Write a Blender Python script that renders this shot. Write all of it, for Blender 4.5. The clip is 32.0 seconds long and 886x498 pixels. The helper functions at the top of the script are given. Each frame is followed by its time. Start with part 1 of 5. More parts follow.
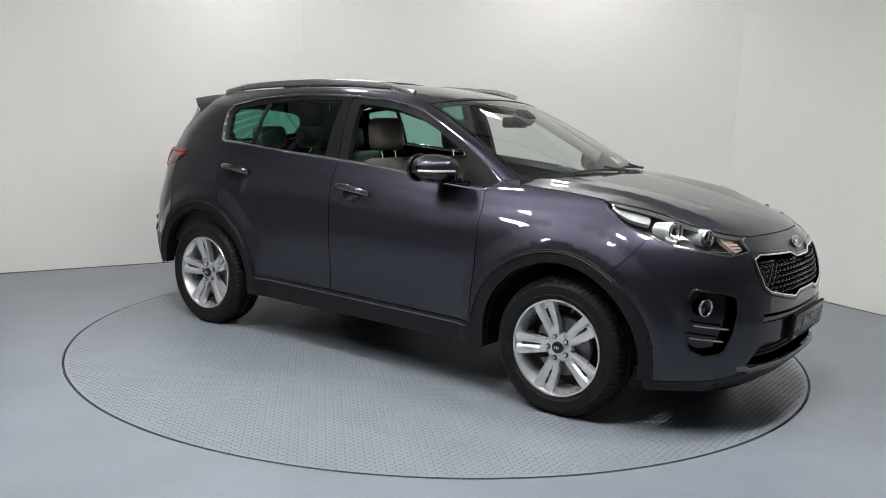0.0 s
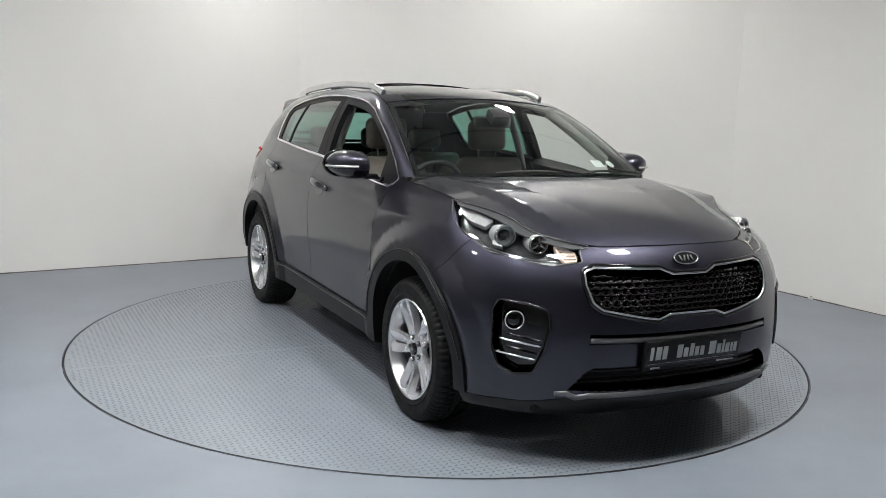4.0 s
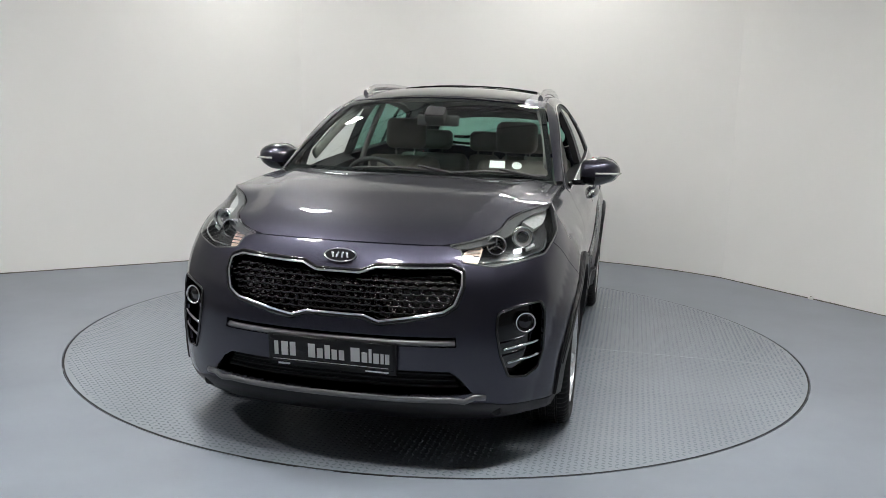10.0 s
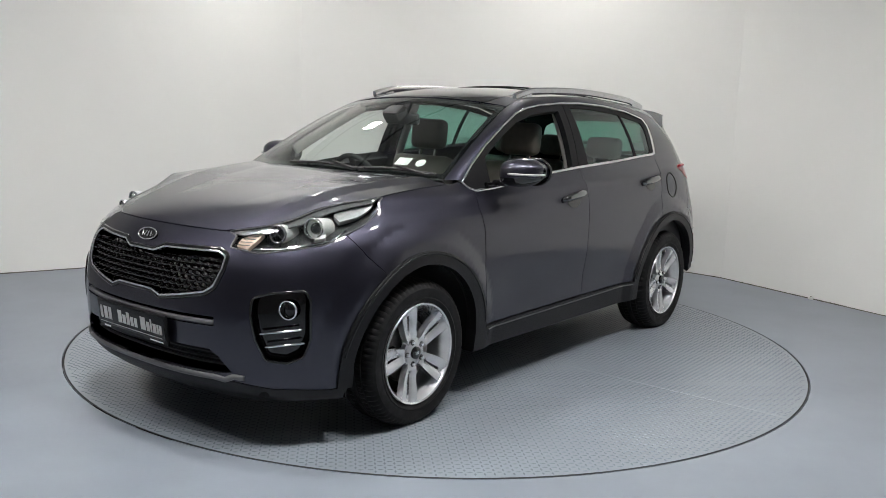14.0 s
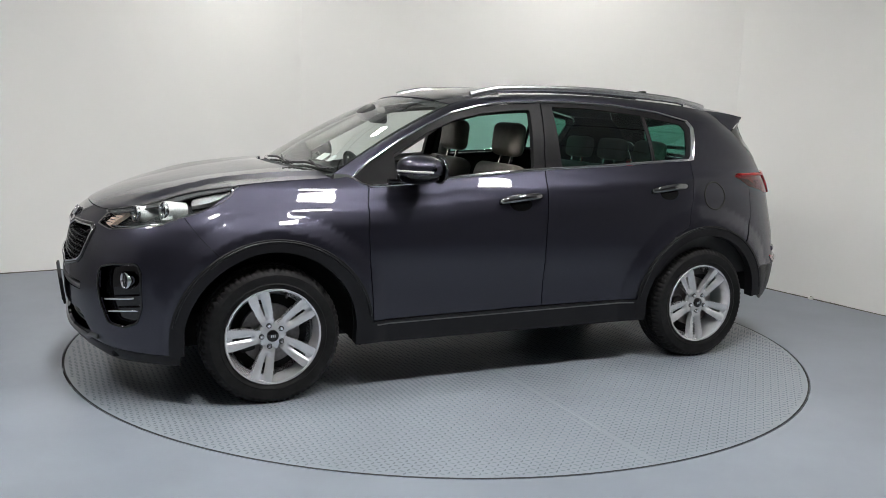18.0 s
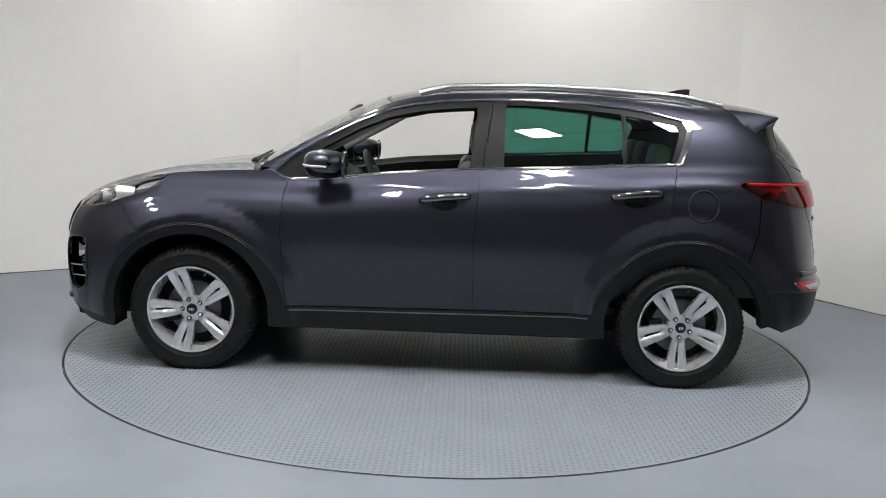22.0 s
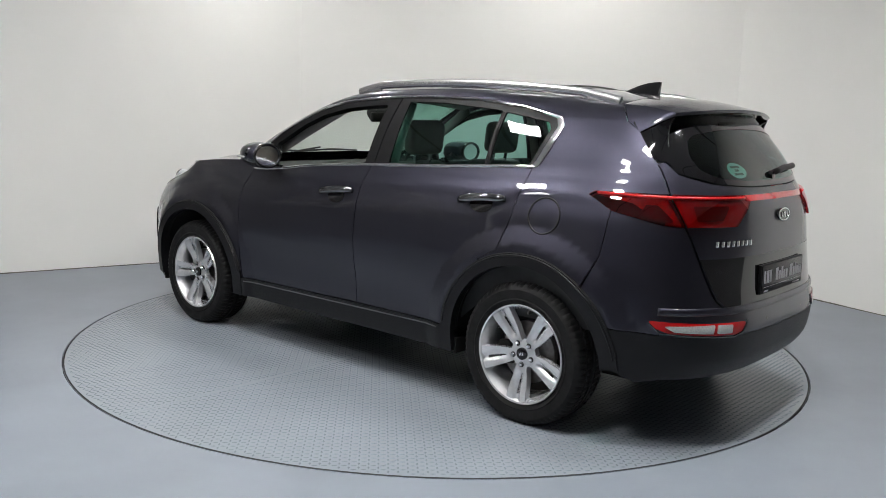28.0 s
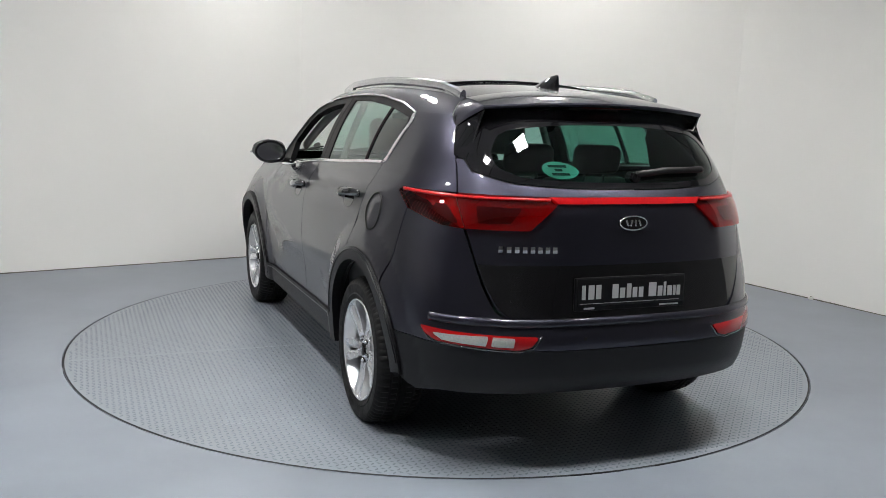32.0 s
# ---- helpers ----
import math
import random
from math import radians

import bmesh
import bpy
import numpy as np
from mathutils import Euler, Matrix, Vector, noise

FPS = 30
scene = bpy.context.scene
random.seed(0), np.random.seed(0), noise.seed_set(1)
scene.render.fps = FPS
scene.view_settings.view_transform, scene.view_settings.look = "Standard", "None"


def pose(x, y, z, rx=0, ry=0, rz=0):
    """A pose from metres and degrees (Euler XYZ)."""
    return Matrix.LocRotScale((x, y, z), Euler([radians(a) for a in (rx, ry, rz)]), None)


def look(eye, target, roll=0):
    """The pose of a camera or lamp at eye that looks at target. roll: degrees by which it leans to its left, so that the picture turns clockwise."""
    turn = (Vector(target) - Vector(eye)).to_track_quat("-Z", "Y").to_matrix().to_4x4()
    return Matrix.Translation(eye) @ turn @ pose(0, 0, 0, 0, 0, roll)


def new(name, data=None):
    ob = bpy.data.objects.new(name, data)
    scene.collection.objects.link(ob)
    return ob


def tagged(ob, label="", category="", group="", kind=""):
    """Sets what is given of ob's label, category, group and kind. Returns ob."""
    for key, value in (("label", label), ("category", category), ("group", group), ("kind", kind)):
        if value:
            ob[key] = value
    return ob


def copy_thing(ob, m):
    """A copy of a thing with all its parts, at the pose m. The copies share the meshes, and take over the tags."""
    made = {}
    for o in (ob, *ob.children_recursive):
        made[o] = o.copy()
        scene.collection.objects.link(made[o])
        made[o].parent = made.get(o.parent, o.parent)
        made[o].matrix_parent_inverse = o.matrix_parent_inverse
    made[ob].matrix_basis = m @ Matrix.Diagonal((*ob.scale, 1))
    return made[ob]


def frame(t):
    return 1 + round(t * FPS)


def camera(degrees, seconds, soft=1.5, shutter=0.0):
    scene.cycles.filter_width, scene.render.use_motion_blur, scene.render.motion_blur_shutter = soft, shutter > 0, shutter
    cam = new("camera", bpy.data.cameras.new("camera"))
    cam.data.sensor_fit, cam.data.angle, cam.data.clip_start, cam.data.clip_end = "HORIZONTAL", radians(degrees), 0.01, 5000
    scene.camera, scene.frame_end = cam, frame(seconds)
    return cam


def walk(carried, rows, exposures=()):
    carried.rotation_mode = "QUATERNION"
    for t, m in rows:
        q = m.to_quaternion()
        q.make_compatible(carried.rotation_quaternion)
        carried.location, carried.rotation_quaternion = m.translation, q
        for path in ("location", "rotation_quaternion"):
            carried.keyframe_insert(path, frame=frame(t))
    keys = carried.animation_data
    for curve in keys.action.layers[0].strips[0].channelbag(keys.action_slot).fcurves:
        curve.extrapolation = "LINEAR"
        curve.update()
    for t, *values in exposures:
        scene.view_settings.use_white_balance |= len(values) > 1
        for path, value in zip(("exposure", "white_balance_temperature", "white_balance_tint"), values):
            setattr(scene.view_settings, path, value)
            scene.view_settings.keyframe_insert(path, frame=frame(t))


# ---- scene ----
cam = camera(54.07, 32.0, soft=0.55)
EYE_AT, PAN, TILT, ROLL = (0.0, -5.553, 1.4534), 0.144, 9.021, 2.016
aim = (EYE_AT[0] + 5 * math.sin(radians(PAN)), EYE_AT[1] + 5 * math.cos(radians(PAN)), EYE_AT[2] - 5 * math.tan(radians(TILT)))
EYE = look(EYE_AT, aim, ROLL)
walk(cam, [(0.0, EYE), (32.0, EYE)])
scene.view_settings.exposure = 0.0

# ---- world and light ----
world = bpy.data.worlds.new("world")
world.use_nodes = True
scene.world = world
world.node_tree.nodes["Background"].inputs[0].default_value = (0.8, 0.85, 0.9, 1)
world.node_tree.nodes["Background"].inputs[1].default_value = 0.02
LAMP_POWER = 160.0
CEILING = 3.5
WALL_TOP = 3.5
GRID_TURN = 37.0  # the ceiling's panels and rails run askew to the camera
LAMPS = [(2.00, -1.55), (.73, -2.50), (-.75, -3.05), (-1.55, -1.27), (-3.50, -2.55)]
FILL_PANELS = [(-1.45, 1.80), (1.00, 2.30)]  # smaller panels near the back wall, added to brighten it
RAILS = [-3.85, -2.50, -1.15, .20, 1.55, 2.90]  # how far the ceiling's dark rails lie from the turntable's middle


# ---- materials ----
def ramp(nt, fac, stops):
    r = nt.nodes.new("ShaderNodeValToRGB")
    els = r.color_ramp.elements
    while len(els) < len(stops):
        els.new(0.5)
    for e, (p, c) in zip(els, stops):
        e.position, e.color = p, (*c, 1)
    nt.links.new(fac, r.inputs[0])
    return r.outputs[0]


def noise_of(nt, scale, detail=4.0, rough=0.55, stretch=(1, 1, 1)):
    tc = nt.nodes.new("ShaderNodeTexCoord")
    mp = nt.nodes.new("ShaderNodeMapping")
    mp.inputs["Scale"].default_value = stretch
    nt.links.new(tc.outputs["Object"], mp.inputs[0])
    n = nt.nodes.new("ShaderNodeTexNoise")
    n.inputs["Scale"].default_value, n.inputs["Detail"].default_value, n.inputs["Roughness"].default_value = scale, detail, rough
    nt.links.new(mp.outputs[0], n.inputs["Vector"])
    return n.outputs[0]


def bump_of(nt, height, strength, dist=0.002):
    b = nt.nodes.new("ShaderNodeBump")
    b.inputs["Strength"].default_value, b.inputs["Distance"].default_value = strength, dist
    nt.links.new(height, b.inputs["Height"])
    return b.outputs[0]


def material(name, colour, rough=0.5, metal=0.0, coat=0.0, coat_rough=0.03, vary=0.0, scale=6.0, grain=0.0, grain_scale=300.0,
             rough_vary=0.0, spec=0.5, emit=None, emit_power=0.0, ior=1.45):
    """A surface of one colour with soft stains at one scale and fine relief at another."""
    m = bpy.data.materials.new(name)
    m.use_nodes = True
    nt = m.node_tree
    b = nt.nodes["Principled BSDF"]
    b.inputs["Base Color"].default_value = (*colour, 1)
    b.inputs["Roughness"].default_value, b.inputs["Metallic"].default_value = rough, metal
    b.inputs["Coat Weight"].default_value, b.inputs["Coat Roughness"].default_value = coat, coat_rough
    b.inputs["Specular IOR Level"].default_value, b.inputs["IOR"].default_value = spec, ior
    if vary:
        lo, hi = [c * (1 - vary) for c in colour], [min(1, c * (1 + vary)) for c in colour]
        nt.links.new(ramp(nt, noise_of(nt, scale), [(0.3, lo), (0.7, hi)]), b.inputs["Base Color"])
    if rough_vary:
        lo, hi = [max(0.02, rough - rough_vary)] * 3, [min(1, rough + rough_vary)] * 3
        nt.links.new(ramp(nt, noise_of(nt, scale * 2.3), [(0.3, lo), (0.7, hi)]), b.inputs["Roughness"])
    if grain:
        nt.links.new(bump_of(nt, noise_of(nt, grain_scale, 3.0), grain), b.inputs["Normal"])
    if emit:
        b.inputs["Emission Color"].default_value, b.inputs["Emission Strength"].default_value = (*emit, 1), emit_power
    return m


def glass(name, tint, gloss=1.0, rough=0.0):
    """Thin tinted glass: clear straight through, with a mirror coat by the angle."""
    m = bpy.data.materials.new(name)
    m.use_nodes = True
    nt = m.node_tree
    nt.nodes.remove(nt.nodes["Principled BSDF"])
    clear, shine, mix, edge, power, fac = [nt.nodes.new(k) for k in ("ShaderNodeBsdfTransparent", "ShaderNodeBsdfGlossy", "ShaderNodeMixShader", "ShaderNodeLayerWeight", "ShaderNodeMath", "ShaderNodeMath")]
    clear.inputs[0].default_value = (*tint, 1)
    shine.inputs["Color"].default_value = (gloss, gloss, gloss, 1)
    shine.inputs["Roughness"].default_value = rough
    edge.inputs[0].default_value = 0.5
    power.operation, fac.operation = "POWER", "MULTIPLY_ADD"
    power.inputs[1].default_value = 4.5
    fac.inputs[1].default_value, fac.inputs[2].default_value = 0.88, 0.075
    nt.links.new(edge.outputs["Facing"], power.inputs[0])
    nt.links.new(power.outputs[0], fac.inputs[0])
    nt.links.new(fac.outputs[0], mix.inputs[0])
    nt.links.new(clear.outputs[0], mix.inputs[1])
    nt.links.new(shine.outputs[0], mix.inputs[2])
    nt.links.new(mix.outputs[0], nt.nodes["Material Output"].inputs[0])
    return m


def car_paint():
    m = material("slate_metallic_paint", (0.016, 0.0155, 0.022), 0.42, 1.0, 1.0, 0.010)
    nt = m.node_tree
    b = nt.nodes["Principled BSDF"]
    flakes = noise_of(nt, 2600.0, 1.0)
    nt.links.new(ramp(nt, flakes, [(0.35, (0.0245, 0.0243, 0.035)), (0.75, (0.071, 0.070, 0.098))]), b.inputs["Base Color"])
    b.inputs["Coat IOR"].default_value = 1.52
    nt.links.new(bump_of(nt, noise_of(nt, 55.0, 2.0), 0.012, 0.001), b.inputs["Coat Normal"])
    return m


PAINT = car_paint()
CLAD = material("matt_black_plastic", (0.0065, 0.0065, 0.008), 0.40, vary=0.15, scale=9, grain=0.15, grain_scale=900, spec=0.4)
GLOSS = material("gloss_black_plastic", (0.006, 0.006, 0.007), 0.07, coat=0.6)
DARK = material("dark_underbody", (0.005, 0.005, 0.0055), 0.8, vary=0.3, scale=12)
CHROME = material("chrome", (0.86, 0.86, 0.87), 0.07, 1.0)
SATIN = material("satin_aluminium", (0.72, 0.72, 0.73), 0.26, 1.0, vary=0.05, scale=30)
ALLOY = material("silver_alloy", (0.76, 0.77, 0.79), 0.27, 0.7, coat=0.5, vary=0.05, scale=20)
RUBBER = material("tyre_rubber", (0.0105, 0.0105, 0.011), 0.6, vary=0.25, scale=14, grain=0.2, grain_scale=400, rough_vary=0.1, spec=0.25)
SMOKED = material("smoked_chrome", (0.25, 0.25, 0.26), 0.12, 1.0)
DULL = material("dull_silver_plastic", (0.17, 0.17, 0.175), 0.34, 0.6)
STEEL = material("brake_steel", (0.18, 0.17, 0.165), 0.42, 0.9, vary=0.2, scale=40)
CLEAR = glass("clear_glass", (0.93, 0.96, 0.95))
SCREEN = glass("windscreen_glass", (0.80, 0.87, 0.83))
TINT = glass("green_tinted_glass", (0.27, 0.53, 0.45))
ROOFGLASS = material("black_roof_glass", (0.004, 0.004, 0.005), 0.03, coat=0.5)
WALL = material("white_wall_paint", (0.88, 0.875, 0.845), 0.6, vary=0.015, scale=0.8, grain=0.08, grain_scale=120)
FLOOR = material("blue_grey_floor_paint", (0.225, 0.252, 0.292), 0.34, vary=0.10, scale=1.4, grain=0.05, grain_scale=60)
PLATE = material("blue_grey_plate_paint", (0.225, 0.252, 0.287), 0.30, vary=0.06, scale=2.2, grain=0.05, grain_scale=90)
JOINT = material("dirty_sealant", (0.13, 0.12, 0.10), 0.8, vary=0.5, scale=9)
TREAD = material("worn_plate_paint", (0.235, 0.262, 0.297), 0.2, 0.0, vary=0.12, scale=3.0)
GAP = material("black_gap", (0.012, 0.012, 0.013), 0.7)
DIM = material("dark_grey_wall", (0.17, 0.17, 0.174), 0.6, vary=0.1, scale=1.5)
CEIL = material("ceiling_paint", (0.46, 0.46, 0.455), 0.8, vary=0.02, scale=2)
LED = material("lit_diffuser", (0.9, 0.9, 0.9), 0.5, emit=(1.0, 0.985, 0.965), emit_power=LAMP_POWER)


# ---- geometry tools ----
def curve(*pairs):
    """A smooth monotone curve through (x, y) pairs; flat ends are held beyond them."""
    pairs = sorted(pairs)
    x, y = np.array([p[0] for p in pairs], float), np.array([p[1] for p in pairs], float)
    h, d = np.diff(x), np.diff(y) / np.diff(x)
    m = np.zeros(len(x))
    m[0], m[-1] = d[0], d[-1]
    for i in range(1, len(x) - 1):
        if d[i - 1] * d[i] > 0:
            w1, w2 = 2 * h[i] + h[i - 1], h[i] + 2 * h[i - 1]
            m[i] = (w1 + w2) / (w1 / d[i - 1] + w2 / d[i])

    def f(v):
        v = np.clip(np.asarray(v, float), x[0], x[-1])
        i = np.clip(np.searchsorted(x, v) - 1, 0, len(x) - 2)
        t = (v - x[i]) / h[i]
        return ((1 + 2 * t) * (1 - t) ** 2 * y[i] + t * (1 - t) ** 2 * h[i] * m[i] + t * t * (3 - 2 * t) * y[i + 1] + t * t * (t - 1) * h[i] * m[i + 1])
    return f


def step(v, a, b):
    t = np.clip((np.asarray(v, float) - a) / (b - a), 0, 1)
    return t * t * (3 - 2 * t)


def rounded(pts, r=0.02, n=5):
    """A closed polygon with its corners rounded by radius r (or a radius as a third number of a point)."""
    out, k = [], len(pts)
    for i in range(k):
        p = np.array(pts[i][:2], float)
        a, b = np.array(pts[i - 1][:2], float) - p, np.array(pts[(i + 1) % k][:2], float) - p
        la, lb = np.linalg.norm(a), np.linalg.norm(b)
        rr = pts[i][2] if len(pts[i]) > 2 else r
        cosang = np.clip(a @ b / (la * lb), -1, 1)
        half = math.acos(cosang) / 2
        if rr <= 0 or half > 1.55:
            out.append(p)
            continue
        d = min(rr / math.tan(half), la * 0.45, lb * 0.45)
        p0, p1 = p + a / la * d, p + b / lb * d
        for j in range(n + 1):
            t = j / n
            out.append((1 - t) ** 2 * p0 + 2 * t * (1 - t) * p + t * t * p1)
    return np.array(out)


def dense(poly, gap, closed=True):
    """The polygon's points with none further than gap apart."""
    poly = np.asarray(poly, float)
    out = []
    n = len(poly)
    for i in range(n if closed else n - 1):
        a, b = poly[i], poly[(i + 1) % n]
        k = max(1, int(np.ceil(np.linalg.norm(b - a) / gap)))
        out += [a + (b - a) * j / k for j in range(k)]
    if not closed:
        out.append(poly[-1])
    return np.array(out)


def inside(pts, poly):
    x, y = pts[:, 0], pts[:, 1]
    hit = np.zeros(len(pts), bool)
    n = len(poly)
    for i in range(n):
        (x0, y0), (x1, y1) = poly[i], poly[(i + 1) % n]
        if y0 != y1:
            hit ^= ((y0 > y) != (y1 > y)) & (x < (x1 - x0) * (y - y0) / (y1 - y0) + x0)
    return hit


def far_from(pts, poly, d):
    ok = np.ones(len(pts), bool)
    for i in range(len(poly)):
        a, b = poly[i], poly[(i + 1) % len(poly)]
        ab = b - a
        t = np.clip(((pts - a) @ ab) / max(ab @ ab, 1e-12), 0, 1)
        ok &= np.linalg.norm(pts - a - t[:, None] * ab, axis=1) > d
    return ok


from mathutils import geometry as geo


def fill2d(outline, holes=(), gap=0.03):
    """Triangles of a flat region with holes: points and faces."""
    rings = [dense(outline, gap)] + [dense(h, gap) for h in holes]
    lo, hi = rings[0].min(0), rings[0].max(0)
    gx, gy = np.meshgrid(np.arange(lo[0] + gap / 2, hi[0], gap), np.arange(lo[1] + gap / 2, hi[1], gap))
    g = np.stack([gx.ravel(), gy.ravel()], 1)
    keep = inside(g, rings[0])
    for h in rings[1:]:
        keep &= ~inside(g, h)
    g = g[keep]
    for r in rings:
        if len(g):
            g = g[far_from(g, r, gap * 0.45)]
    verts, edges = [], []
    for r in rings:
        k = len(verts)
        verts += [tuple(p) for p in r]
        edges += [(k + i, k + (i + 1) % len(r)) for i in range(len(r))]
    verts += [tuple(p) for p in g]
    v, e, f, *_ = geo.delaunay_2d_cdt([Vector(p) for p in verts], edges, [], 0, 1e-6)
    v = np.array([tuple(p) for p in v])
    f = np.array([list(t) for t in f if len(t) == 3])
    c = v[f].mean(1)
    keep = inside(c, rings[0])
    for h in rings[1:]:
        keep &= ~inside(c, h)
    return v, f[keep]


OUTWARD = {}  # 1 for the surfaces whose first way crossed with the second points out


def normals_of(fn, p, e=0.002):
    a = fn(p + [e, 0]) - fn(p - [e, 0])
    b = fn(p + [0, e]) - fn(p - [0, e])
    n = np.cross(a, b) * OUTWARD.get(fn, -1)
    return n / np.maximum(np.linalg.norm(n, axis=1), 1e-9)[:, None]


def build(name, verts, faces, mat, parent=None, label="", normals=None, smooth=True):
    me = bpy.data.meshes.new(name)
    me.from_pydata([tuple(v) for v in verts], [], [tuple(int(i) for i in f) for f in faces])
    me.materials.append(mat)
    if smooth:
        me.polygons.foreach_set("use_smooth", [True] * len(me.polygons))
    me.update()
    if normals is not None:
        me.normals_split_custom_set_from_vertices([tuple(n) for n in normals])
    ob = new(name, me)
    if parent:
        ob.parent = parent
    if label:
        ob["label"] = label
    return ob


def panel(name, fn, outline, mat, parent, holes=(), gap=0.03, lift=0.0, depth=0.014, side=1, label="", ends=True):
    """A shaped sheet: a flat outline laid on the surface fn, lifted off it, with its edges turned in by depth. side -1: the mirror image."""
    p, f = fill2d(outline, holes, gap)
    q, n = fn(p), normals_of(fn, p)
    q = q + n * lift
    # wind the faces along the normals
    a, b, c = q[f[:, 0]], q[f[:, 1]], q[f[:, 2]]
    flip = np.einsum("ij,ij->i", np.cross(b - a, c - a), n[f[:, 0]]) < 0
    f[flip] = f[flip][:, ::-1]
    verts, norms, faces = list(q), list(n), [tuple(t) for t in f]
    if depth:
        count = {}
        for t in faces:
            for i in range(3):
                e = (t[i], t[(i + 1) % 3])
                count[e] = count.get(e, 0) + 1
        border = [e for e in count if (e[1], e[0]) not in count]
        for i, j in border:
            d = q[j] - q[i]
            side_n = np.cross(d, n[i])
            side_n /= max(np.linalg.norm(side_n), 1e-9)
            k = len(verts)
            verts += [q[i], q[j], q[j] - n[j] * depth, q[i] - n[i] * depth]
            norms += [side_n] * 4
            faces.append((k + 1, k, k + 3, k + 2))
    verts, norms = np.array(verts), np.array(norms)
    if side < 0:
        verts, norms = verts * [1, -1, 1], norms * [1, -1, 1]
        faces = [t[::-1] for t in faces]
    return build(name, verts, faces, mat, parent, label, norms)


def tube(pts, radius, n=8, closed=False, up=(0, 0, 1), flat=1.0):
    """Vertices and faces of a round bead along pts; flat squashes it along its own height."""
    pts = np.asarray(pts, float)
    m = len(pts)
    tang = np.roll(pts, -1, 0) - np.roll(pts, 1, 0) if closed else np.gradient(pts, axis=0)
    tang /= np.maximum(np.linalg.norm(tang, axis=1), 1e-9)[:, None]
    ups = np.broadcast_to(np.asarray(up, float), pts.shape)
    a = np.cross(tang, ups)
    a /= np.maximum(np.linalg.norm(a, axis=1), 1e-9)[:, None]
    b = np.cross(a, tang)
    rad = np.broadcast_to(np.asarray(radius, float), (m,))
    verts, faces = [], []
    for i in range(m):
        for j in range(n):
            t = 2 * math.pi * j / n
            verts.append(pts[i] + rad[i] * (math.cos(t) * a[i] + flat * math.sin(t) * b[i]))
    for i in range(m if closed else m - 1):
        k = (i + 1) % m
        for j in range(n):
            faces.append((i * n + j, i * n + (j + 1) % n, k * n + (j + 1) % n, k * n + j))
    if not closed:
        faces += [tuple(range(n))[::-1], tuple(range((m - 1) * n, m * n))]
    return verts, faces


def bead(name, fn, line, radius, mat, parent, lift=0.0, side=1, closed=True, n=8, flat=1.0, gap=0.02, label=""):
    """A rounded trim strip along a flat line laid on the surface fn."""
    p = dense(line, gap, closed)
    nn = normals_of(fn, p)
    q = fn(p) + nn * lift
    v, f = tube(q, radius, n, closed, nn, flat)
    v = np.array(v)
    if side < 0:
        v = v * [1, -1, 1]
        f = [t[::-1] for t in f]
    return build(name, v, f, mat, parent, label)


def grid_faces(nu, nv, wrap=False):
    fs = []
    for i in range(nu if wrap else nu - 1):
        for j in range(nv - 1):
            a, b = i * nv + j, ((i + 1) % nu) * nv + j
            fs.append((a, b, b + 1, a + 1))
    return fs


def lathe(profile, n=48, axis="y"):
    """Turns (radius, along) pairs round an axis."""
    verts = []
    for i in range(n):
        t = 2 * math.pi * i / n
        for r, a in profile:
            verts.append((r * math.cos(t), a, r * math.sin(t)) if axis == "y" else (r * math.cos(t), r * math.sin(t), a))
    return verts, grid_faces(n, len(profile), True)


def merge(*meshes):
    verts, faces = [], []
    for v, f in meshes:
        k = len(verts)
        verts += [tuple(p) for p in v]
        faces += [tuple(i + k for i in t) for t in f]
    return verts, faces


def box(x0, x1, y0, y1, z0, z1, r=0.0, seg=2):
    """A block with rounded edges: vertices and faces."""
    bm = bmesh.new()
    bmesh.ops.create_cube(bm, size=1)
    for v in bm.verts:
        v.co = ((x0 + x1) / 2 + v.co.x * (x1 - x0), (y0 + y1) / 2 + v.co.y * (y1 - y0), (z0 + z1) / 2 + v.co.z * (z1 - z0))
    if r:
        bmesh.ops.bevel(bm, geom=bm.edges[:], offset=r, segments=seg, affect="EDGES", profile=0.5)
    bm.verts.index_update()
    v, f = [tuple(p.co) for p in bm.verts], [tuple(q.index for q in t.verts) for t in bm.faces]
    bm.free()
    return v, f


def moved(vf, m):
    return [tuple(m @ Vector(p)) for p in vf[0]], vf[1]


def thing(name, at=(0, 0, 0), label="", category="", group=""):
    ob = new(name)
    ob.location = at
    return tagged(ob, label, category, group)


def flat_shade(ob, angle=35):
    """Shades ob smooth, but sharp across edges over the angle."""
    me = ob.data
    bm = bmesh.new()
    bm.from_mesh(me)
    bmesh.ops.recalc_face_normals(bm, faces=bm.faces[:])
    for e in bm.edges:
        if len(e.link_faces) == 2 and e.calc_face_angle(0) > radians(angle):
            e.smooth = False
    for f in bm.faces:
        f.smooth = True
    bm.to_mesh(me)
    bm.free()
    return ob


def solid(name, vf, mat, parent=None, label="", angle=35):
    return flat_shade(build(name, vf[0], vf[1], mat, parent, label), angle)


# ---- the room ----
WALL_LINE = [(-5.2, -7.6), (-5.2, 0.30), (-3.63, 1.48), (-1.41, 3.0), (2.64, 2.44), (3.47, 1.04), (4.9, -1.3), (4.9, -7.6)]
TABLE_R = 2.268


